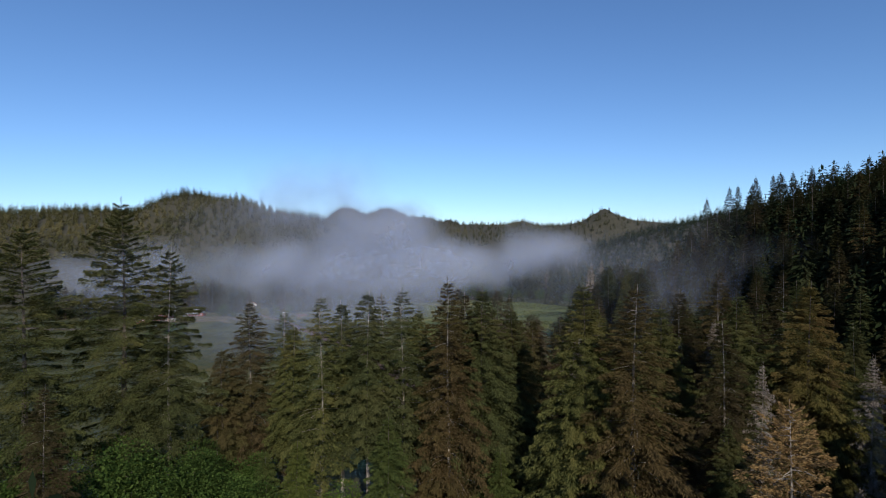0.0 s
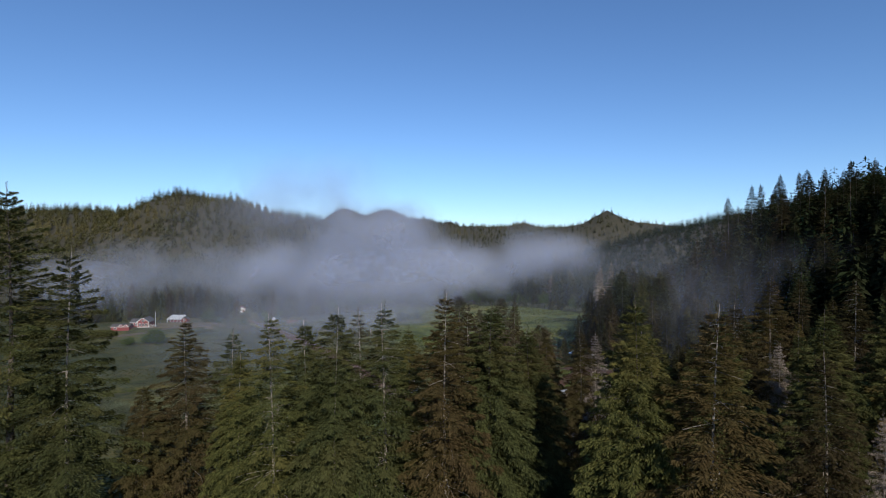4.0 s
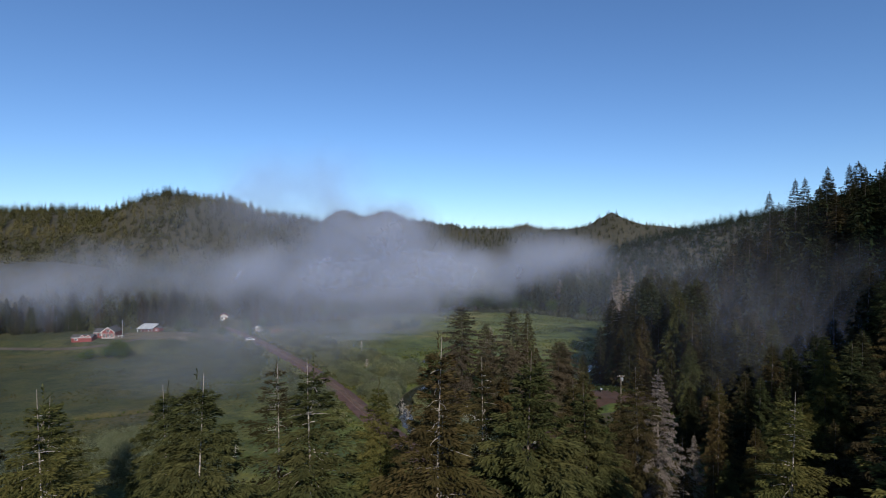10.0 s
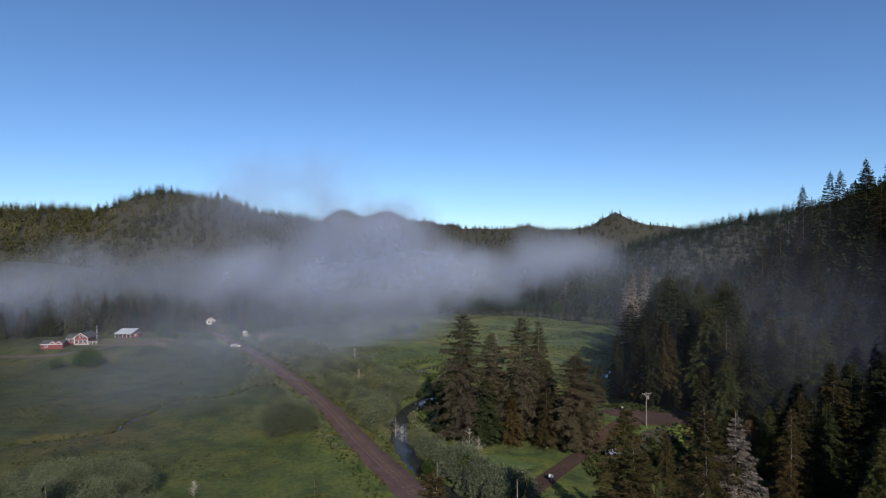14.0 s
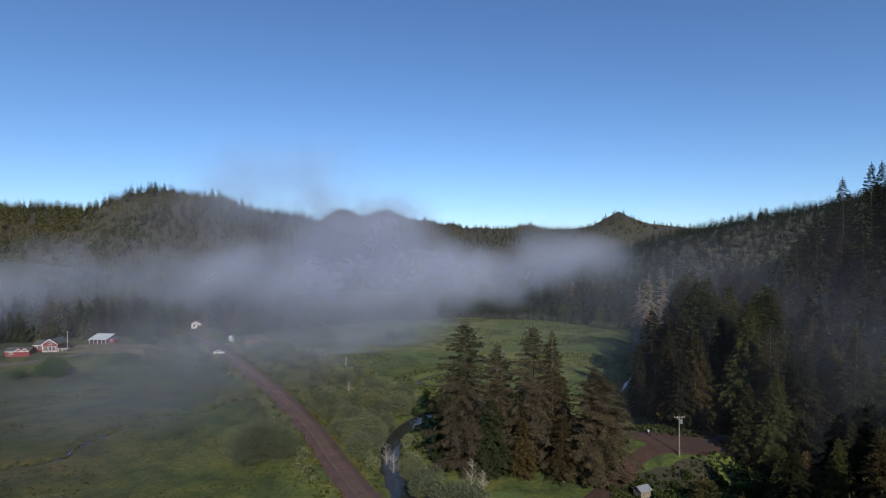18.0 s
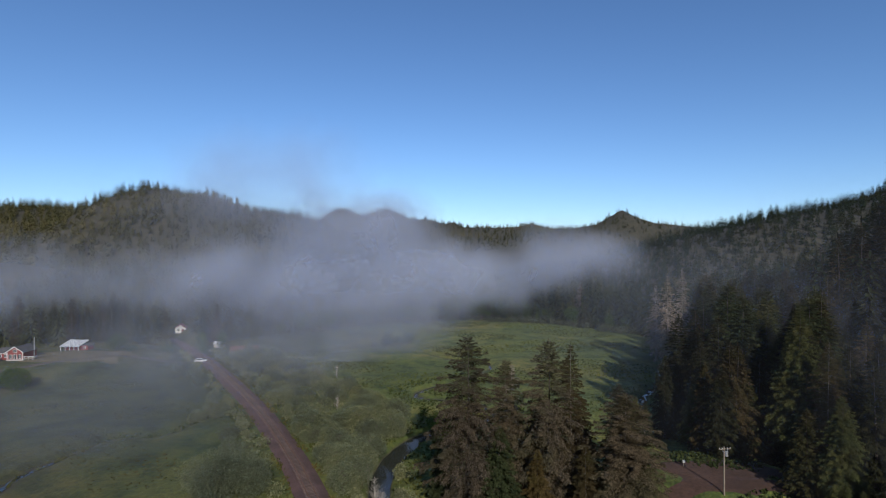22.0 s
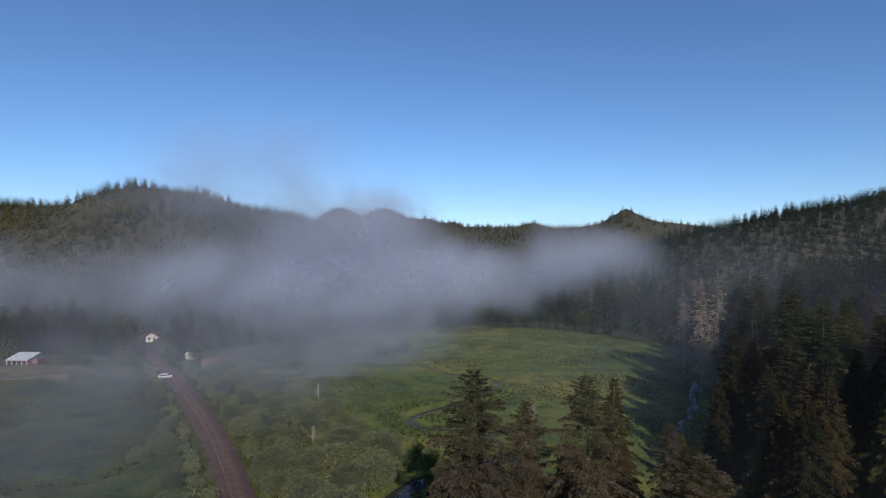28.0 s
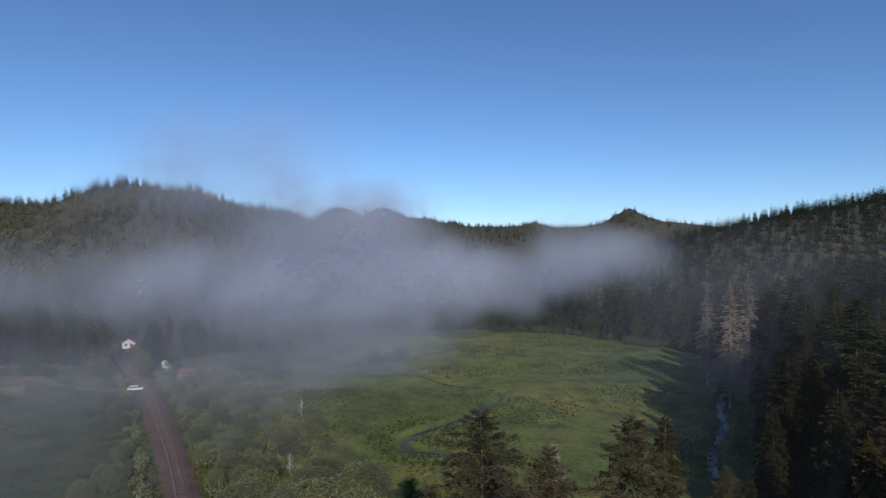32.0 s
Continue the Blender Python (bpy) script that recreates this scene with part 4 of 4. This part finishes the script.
patch("dirt_bank", "bare reddish earth bank beside the lane", "bare earth", 55, 208.5, 12, 7.5, DIRT, 3, 0.10)
patch("verge", "rough grass and bare earth below the bank, darkened as tree shade", "verge", 50, 195.5, 9, 4.5, VERGE, 9, 0.06)
patch("dirt_cut", "bare reddish earth cut below the wood", "bare earth", 82, 188, 15, 5, DIRT, 4, 0.12)
patch("yard_ground", "brownish mown yard before the houses", "yard", -152, 318, 32, 12, DIRTGRASS, 5, 0.07)
patch("meadow_glade", "bright green grass glade by the copse", "grass", 12, 187, 9, 5, GLADE, 6, 0.07)
LANE = along([(14, 168), (26, 183), (33, 192), (43, 202), (55, 204), (70, 201), (88, 190), (110, 186)], 1.5)
tagged(new("lane", mesh_of("lane", *ribbon(LANE, 2.0, 0.14, (-1, -.4, .4, 1)), DIRT, True)), "unpaved reddish lane", "lane", kind="structure")
ROAD = along([(-60, 362), (-84, 345), (-101, 331), (-126, 322), (-160, 300), (-200, 296), (-260, 300)], 2.0)
tagged(new("road", mesh_of("road", *ribbon(ROAD, 1.2, 0.16, (-1, -.4, .4, 1)), GRAVEL, True)), "pale gravel road to the houses", "road", kind="structure")


# ---- houses ----
def gable_roof(w, d, rise, over, thick, at_, mat, parent, name="roof", along_x=False):
    """A saddle roof; its ridge runs along y, or along x."""
    h = w / 2 + over
    slope = rise / (w / 2)
    out = [(-h, -over * slope), (0, rise), (h, -over * slope), (h, -over * slope + thick), (0, rise + thick * 1.15), (-h, -over * slope + thick)]
    bm = prism(out, d + 2 * over, (0, -d / 2 - over, 0))
    bmesh.ops.transform(bm, matrix=pose(*at_, 0, 0, 90 if along_x else 0), verts=bm.verts)
    return part(name, bm, mat, parent)


def window(x, y, z, w, h, parent):
    """A window on a wall that faces -y: white frame proud of the wall, dark pane, cross bar."""
    fr = part("window", box(w + .24, .10, h + .24, (x, y - .05, z), .02), WHITE, parent, "white-framed window")
    part("pane", box(w, .04, h, (x, y - .115, z)), GLASS, fr)
    part("bar", box(.07, .05, h, (x, y - .125, z)), WHITE, fr)


house = thing("farmhouse", "red farmhouse with white trim and a gabled front", "house", at_=(-164, 309, float(on(-164, 309)) - .1), turn=6)
part("foundation", box(7.0, 9.6, 1.2, (0, 4.6, .1)), CONCRETE, house)
part("wall", prism([(-3.3, .6), (3.3, .6), (3.3, 3.9), (0, 6.2), (-3.3, 3.9)], 9.2), RED, house, "red boarded gable")
gable_roof(6.6, 9.2, 2.3, .5, .18, (0, 4.6, 3.9), DARKROOF, house)
for sx in (-1, 1):
    part("bargeboard", box(4.65, .1, .26, (sx * 1.9, -.56, 5.06), 0, (0, sx * 34.9, 0)), WHITE, house, "white bargeboard")
    part("corner_board", box(.2, .12, 3.3, (sx * 3.24, -.05, 2.25)), WHITE, house, "white corner board")
for x in (-1.9, 0, 1.9):
    window(x, 0, 1.9, 1.2, 1.7, house)
window(0, 0, 4.4, 1.5, 1.1, house)
part("wing_wall", box(4.8, 6.6, 3.1, (-5.7, 4.4, 1.9)), RED, house, "red boarded wing")
gable_roof(6.6, 4.8, 1.9, .45, .16, (-5.7, 4.4, 3.45), DARKROOF, house, "wing_roof", True)
for x in (-6.9, -4.7):
    window(x, 1.1, 2.1, 1.0, 1.2, house)
part("eave_board", box(5.4, .1, .22, (-5.7, .62, 3.3)), WHITE, house, "white eave board")
part("garage_wall", box(10.6, 5.4, 2.7, (-11.2, -3.0, .5)), RED, house, "red boarded garage")
gable_roof(5.4, 10.6, 1.3, .4, .16, (-11.2, -3.0, 1.85), DARKROOF, house, "garage_roof", True)
for x in (-10.6, -7.6):
    part("dormer", prism([(-1.5, 0), (1.5, 0), (0, 1.25)], 2.4, (x, -6.05, 1.7)), RED, house, "small red cross gable")
    for sx in (-1, 1):
        part("dormer_board", box(2.1, .1, .22, (x + sx * .85, -6.12, 2.4), 0, (0, sx * 39.8, 0)), WHITE, house, "white bargeboard")
part("garage_eave", box(11.2, .1, .2, (-11.2, -6.1, 1.65)), WHITE, house, "white eave board")
window(-14.0, -5.7, .7, 1.4, .9, house)
part("deck", box(4.2, 4.0, .3, (5.4, 2.2, .9)), POLEWOOD, house, "wooden deck")
for x in (3.6, 5.4, 7.2):
    part("deck_post", box(.14, .14, 2.0, (x, .35, .8)), WHITE, house, "white deck post")
part("deck_rail", box(4.2, .1, .12, (5.4, .35, 1.85)), WHITE, house, "white deck rail")
house.scale = (.86, .86, .86)
flag = thing("flagpole", "slim white pole beside the farmhouse", "pole", at_=(-158.2, 311, float(on(-158.2, 311)) - .1))
part("pole", rod(.09, .05, 8.5), WHITE, flag)
part("ball", rod(.12, .02, .25, (0, 0, 8.5)), STEEL, flag)

barn = thing("barn", "low red barn with a white metal roof and open porch", "barn", at_=(-157.5, 329.5, float(on(-157.5, 329.5)) - .1), turn=-4)
part("wall", box(9.6, 4.4, 2.3, (0, 4.4, 1.15)), RED, barn, "red boarded wall")
part("roof", prism([(-5.2, 0), (5.2, 0), (5.2, .14), (-5.2, .14)], 7.8), METALROOF, barn, "white metal roof").matrix_basis = pose(0, -.7, 2.15, 17, 0, 0)
for x in (-4.7, -2.35, 0, 2.35, 4.7):
    part("porch_post", box(.18, .18, 2.3, (x, -.2, 1.15)), WHITE, barn, "white porch post")
part("annex", box(3.4, 4.0, 2.4, (6.6, 3.6, 1.2)), RED, barn, "red annex")
gable_roof(3.4, 4.0, .9, .3, .14, (6.6, 3.6, 2.4), DARKROOF, barn, "annex_roof")
window(6.6, 1.6, 1.4, 1.0, 1.0, barn)

barn.scale = (.84, .84, .84)
cabin = thing("cabin", "small white cabin with a red roof under trees", "cabin", at_=(-140, 388, float(on(-140, 388)) - .1), turn=22)
part("wall", prism([(-2.4, 0), (2.4, 0), (2.4, 2.6), (0, 4.2), (-2.4, 2.6)], 6.0), WHITE, cabin)
gable_roof(4.8, 6.0, 1.6, .4, .15, (0, 3.0, 2.6), RED, cabin)
cabin.scale = (1.05, 1.05, 1.05)
window(-1.0, 0, 1.6, .9, 1.0, cabin)
part("door", box(.9, .1, 2.0, (1.0, -.05, 1.05), .02), RED, cabin, "red door")

shed = thing("brown_shed", "long low shed with a rusty brown roof", "shed", at_=(-90, 347, float(on(-90, 347)) - .1), turn=12)
part("wall", box(11.0, 5.0, 2.2, (0, 0, 1.1)), POLEWOOD, shed)
gable_roof(5.0, 11.0, 1.1, .4, .14, (0, 0, 2.2), RUST, shed, "roof", True)
for x in (-3.4, 0, 3.4):
    part("door", box(2.0, .12, 1.8, (x, -2.53, .95), .02), BARK_DARK, shed, "dark shed door")

store = thing("white_shed", "little shed with a white metal roof", "shed", at_=(-108, 362, float(on(-108, 362)) - .1), turn=-8)
part("wall", box(4.0, 3.0, 2.0, (0, 0, 1.0)), CONCRETE, store)
gable_roof(3.0, 4.0, .8, .3, .12, (0, 0, 2.0), METALROOF, store, "roof", True)


def vehicle(name, label, x, y, turn, paint):
    """A parked estate car: body, cabin glass, four wheels."""
    car = thing(name, label, "car", at_=(x, y, float(on(x, y)) + .16), turn=turn)
    side = [(-2.25, .35), (2.2, .35), (2.25, .75), (1.55, .95), (.75, 1.5), (-1.7, 1.52), (-2.2, .98)]
    body = prism(side, 1.75, (0, -.875, 0))
    bmesh.ops.bevel(body, geom=body.edges[:], offset=.07, segments=2, affect='EDGES')
    part("body", body, paint, car)
    for sy in (-1, 1):
        part("side_window", prism([(-1.75, 1.0), (1.15, 1.0), (.68, 1.42), (-1.6, 1.43)], .03, (0, sy * .885 - .015, 0)), GLASS, car)
    part("windscreen", box(.95, 1.5, .03, (1.2, 0, 1.24), 0, (0, 34, 0)), GLASS, car)
    for sx in (-1.35, 1.4):
        for sy in (-.82, .82):
            w = part("wheel", rod(.33, .33, .22, (sx, sy + .11, .33), (90, 0, 0), 16), RUBBER, car)
            part("rim", rod(.19, .19, .24, (sx, sy + .12, .33), (90, 0, 0), 12), STEEL, w)
    return car


vehicle("parked_car", "white car parked by the level crossing", -100.5, 326.5, 15, WHITE)
vehicle("parked_car", "silver car parked beside the sheds", -103, 352, -30, STEEL)


def utility_pole(x, y, tall, arm, turn, label):
    p = thing("utility_pole", label, "utility pole", at_=(x, y, float(on(x, y)) - .2), turn=turn)
    part("pole", rod(.17, .11, tall), POLEWOOD, p)
    bar = part("crossarm", box(arm, .12, .14, (0, -.16, tall - .35), .02), POLEWOOD, p)
    for k in (-.46, -.22, .22, .46):
        part("insulator", rod(.05, .035, .2, (k * arm, -.16, tall - .28)), WHITE, bar)
    for sx in (-1, 1):
        part("brace", box(.9, .04, .05, (sx * .36, -.16, tall - .72), 0, (0, -sx * 42, 0)), STEEL, p)
    return p


pole = utility_pole(51.4, 200.8, 12.4 - float(on(51.4, 200.8)), 2.3, 8, "wooden utility pole with crossarm and transformer by the lane")
top = 12.4 - float(on(51.4, 200.8))
can = part("transformer", rod(.26, .26, .8, (.42, -.05, top - 1.7), (0, 0, 0), 14), STEEL, pole, "grey transformer can")
part("lid", rod(.28, .1, .12, (.42, -.05, top - .9), (0, 0, 0), 14), STEEL, can)
utility_pole(-34, 79, 25.0 - float(on(-34, 79)), 2.6, -20, "tall weathered utility pole among the trees")
sign = thing("mailbox", "small white box on a post by the lane", "mailbox", at_=(49, 211.5, float(on(49, 211.5)) - .1))
part("post", box(.1, .1, 1.1, (0, 0, .55)), POLEWOOD, sign)
part("box", box(.5, .45, .45, (0, -.05, 1.25), .04), WHITE, sign)
board = thing("notice_board", "small blank white board on a post by the lane", "sign", at_=(23, 177, float(on(23, 177)) - .1))
part("post", box(.1, .1, 1.6, (0, .06, .8)), POLEWOOD, board)
part("board", box(1.0, .05, .7, (0, 0, 1.5), .01), WHITE, board)
hut = thing("pump_house", "tiny hut with a grey metal roof beside the lane", "hut", at_=(39.5, 190, float(on(39.5, 190)) - .1), turn=25)
part("wall", box(2.4, 2.0, 1.7, (0, 0, .85)), POLEWOOD, hut)
gable_roof(2.0, 2.4, .55, .25, .08, (0, 0, 1.7), STEEL, hut, "roof", True)


# ---- shrubs and bushes ----
def dead_shrub(x, y, tall, seed):
    ob = thing("dead_shrub", "bleached leafless shrub at the water's edge", "shrub", at_=(x, y, float(on(x, y)) - .1))
    part("stem", mesh_of("stem", *stem(seed, tall, .05, 6, .03), PALEWOOD, True), parent=ob)
    part("branchwork", mesh_of("branchwork", *limbs(seed, tall, .12, tall * .42, 70, .03, .9, .1), PALEWOOD), parent=ob)["kind"] = "stuff"


for k, (x, y, tall) in enumerate([(-11.5, 207, 6), (-9.5, 203, 5), (7, 192, 6.5), (9, 190, 5), (-46.5, 170, 3.2), (-14, 215, 4), (-38, 300, 5), (-30, 262, 4.5)]):
    dead_shrub(x, y, tall, 60 + k)
for key, x, y, tall, wide in [("bush", -27, 366, 5.5, 1.25), ("bush", -17, 375, 5.5, 1.1), ("bush", -22, 371, 4.2, 1.2), ("bush", -138, 330, 6.5, 1.15), ("bush", -131, 329, 3.2, 1.1), ("bush", -143, 283, 7.5, 1.3), ("bush", -150, 287, 4.0, 1.3), ("bush", -156, 282, 4.0, 1.5), ("bush", -120, 338, 4.0, 1.2), ("alder_b", -112, 352, 9, 1.0), ("alder_b", -104, 356, 9, 1.0), ("alder_b", -106, 340, 6, 1.1)]:
    plant(key, x, y, tall, wide, group="bushes in the pasture")
for x, y, tall, wide in [(-41, 205, 8.5, 1.1), (-36, 208, 7.0, 1.2), (-45, 209, 6.5, 1.1), (-40, 213, 6.0, 1.2), (-47, 226, 4.5, 1.0), (-52, 238, 4.0, 1.0), (-63, 256, 4.6, 1.1), (-67, 252, 3.6, 1.0), (-70, 270, 3.8, 1.0), (-84, 292, 4.0, 1.1), (-92, 303, 3.6, 1.2), (-100, 312, 4.2, 1.2)]:
    plant("willow_big" if tall > 5.5 else "willow", x, y, tall, wide, label="rounded willow bush beside the railway", group="willows by the railway")
for x, y, tall in [(-76, 172, 6), (-70, 170, 7), (-63, 171, 7.5), (-57, 168, 6.5), (-80, 164, 7), (-68, 160, 8), (-58, 158, 8), (-90, 168, 5), (-50, 158, 6), (-84, 156, 8), (-44, 150, 7), (-98, 158, 7)]:
    plant("willow_big", x, y, tall, 1.0, group="willows in the near pasture")
rng = np.random.default_rng(41)
count = 0
while count < 220:
    y = rng.uniform(165, 345)
    rx = float(RAIL_P[np.argmin(np.abs(RAIL_P[:, 1] - y)), 0])
    x = rng.uniform(rx + 6, rx + np.interp(y, [165, 210, 240, 270, 345], [22, 14, 34, 42, 34]))
    if near(np.array(x), np.array(y), RIVER_P) < 3.6 or near(np.array(x), np.array(y), RAIL_P) < 5:
        continue
    t = rng.uniform(2.2, 5.0) * (1.25 if y < 260 else 0.85)
    plant("willow" if t > 3.2 else "willow_b", x, y, t, rng.uniform(.9, 1.3), group="willow scrub along the river")
    count += 1
for x, y, tall in [(0, 232, 7), (2, 238, 6), (-1, 246, 7), (4, 228, 6), (-2, 180, 6), (2, 186, 5), (6, 178, 6), (-4, 250, 5)]:
    plant("alder_b", x, y, tall, 1.0, label="leafy green alder overhanging the river", group="alders at the river")
for k in range(110):
    x = float(rng.uniform(-95, 125))
    plant("alder_b" if k % 3 else "alder", x, float(edge_far(x)) + rng.uniform(-2, 9), rng.uniform(7, 14), rng.uniform(.9, 1.2), label="green alder at the far edge of the pasture", group="alders at the far edge")


def shrub_mass(name, label, pts, lo, hi, mat, seed):
    """Low scrub that nobody could count, in one mesh."""
    r = np.random.default_rng(seed)
    vs, fs, n = [], [], 0
    for k, (x, y) in enumerate(pts):
        tall = r.uniform(lo, hi)
        v, f = leafy(seed * 500 + k, tall * r.uniform(.7, 1.0), tall, 0.1, 330, .38, 7)
        vs.append(v + np.array([x, y, float(on(x, y)) - .1])), fs.append(f + n)
        n += len(v)
    tagged(new(name, mesh_of(name, np.vstack(vs), np.vstack(fs), mat)), label, "scrub", kind="stuff")


shrub_mass("far_scrub", "pale willow scrub along the pasture's far edge", [(x, float(edge_far(x)) - d) for x, d in zip(rng.uniform(-60, 118, 100), rng.uniform(1, 8, 100))], 2.5, 5.0, WILLOW, 51)
spots = []
while len(spots) < 240:
    y = rng.uniform(200, 350)
    rx = float(RAIL_P[np.argmin(np.abs(RAIL_P[:, 1] - y)), 0])
    x = rng.uniform(rx + 6, rx + np.interp(y, [200, 240, 270, 350], [14, 32, 40, 34]))
    if near(np.array(x), np.array(y), RIVER_P) > 3.6 and near(np.array(x), np.array(y), RAIL_P) > 5:
        spots.append((x, y))
shrub_mass("willow_scrub", "low grey-green willow scrub beside the railway", spots, 1.4, 3.0, WILLOW, 52)


def tufts(name, label, mat, pts, lo, hi, seed):
    """Grass or rush clumps: five leaning blades each."""
    r = np.random.default_rng(seed)
    n = len(pts)
    k = np.repeat(np.arange(n), 5)
    c = np.column_stack([pts, on(pts[:, 0], pts[:, 1]) - .05])[k] + r.normal(0, .18, (n * 5, 3)) * np.array([1, 1, 0])
    h = r.uniform(lo, hi, n)[k] * r.uniform(.7, 1.1, n * 5)
    w = np.column_stack([r.normal(0, .5, n * 5), r.normal(0, .5, n * 5), np.ones(n * 5)])
    tagged(new(name, mesh_of(name, *blades(c, w, h, h * .55, r, .1), mat)), label, "grass", kind="stuff")


def pasture(x, y):
    return ~wooded(x, y) & (near(x, y, RAIL_P) > 5) & (near(x, y, RIVER_P) > 3) & (near(x, y, LANE) > 4) & (near(x, y, ROAD) > 4) & (np.hypot(x - 56, y - 211) > 13) & ~((y > 296) & (x < -108))


def clumpy(x, y, size, level):
    return (np.sin(x / size + 1.7 * np.sin(y / size * .7)) + np.sin(y / size * 1.3 + 1.1 * np.sin(x / size * .6))) > level


tufts("rush_clumps", "dark rush clumps dotted over the wet pasture", SEDGE, scatter(-70, 112, 255, 455, 1.6, lambda x, y: pasture(x, y) & clumpy(x, y, 9, .55), 11), .35, .75, 11)
tufts("pale_reeds", "yellowish reeds in drifts over the pasture", REED, scatter(-20, 112, 285, 458, 1.9, lambda x, y: pasture(x, y) & clumpy(x + 40, y, 12, .75), 12), .4, .9, 12)
tufts("meadow_grass", "tussocks of long meadow grass", MEADOW, scatter(-180, -20, 150, 330, 1.7, lambda x, y: pasture(x, y) & clumpy(x, y + 20, 7, .25), 13), .25, .6, 13)
tufts("bank_grass", "rough dark grass along banks and ditches", SEDGE, scatter(-120, 60, 150, 300, 1.3, lambda x, y: pasture(x, y) & ((near(x, y, DITCH_P) < 1.6) | (near(x, y, RIVER_P) < 9) | (near(x, y, RAIL_P) < 8)), 14), .4, 1.0, 14)
tufts("ballast_weeds", "dry weeds growing over the edges of the ballast", MEADOW, scatter(-190, 30, 150, 420, .9, lambda x, y: (np.abs(near(x, y, RAIL_P) - 3.6) < .9) & clumpy(x, y, 3, -.4), 15), .3, .8, 15)
tufts("bank_weeds", "rough weeds and grass round the dirt bank", SEDGE, scatter(32, 74, 180, 224, .9, lambda x, y: (near(x, y, LANE) > 2.4) & (clumpy(x, y, 4, .1) | (y < 197)), 16), .4, 1.1, 16)
sides = along(RAIL, 3.0)
sides = sides[(sides[:, 1] > 196) & (sides[:, 1] < 345)]
shrub_mass("track_scrub", "low shrubs along the pasture side of the track", sides + np.random.default_rng(17).uniform((-9.5, -2), (-6.0, 2), sides.shape), 1.0, 2.8, WILLOW, 53)
shrub_mass("lane_scrub", "dark green scrub beside the lane and the dirt bank", np.random.default_rng(18).uniform((34, 182), (76, 197), (46, 2)), .7, 1.9, SEDGE, 54)
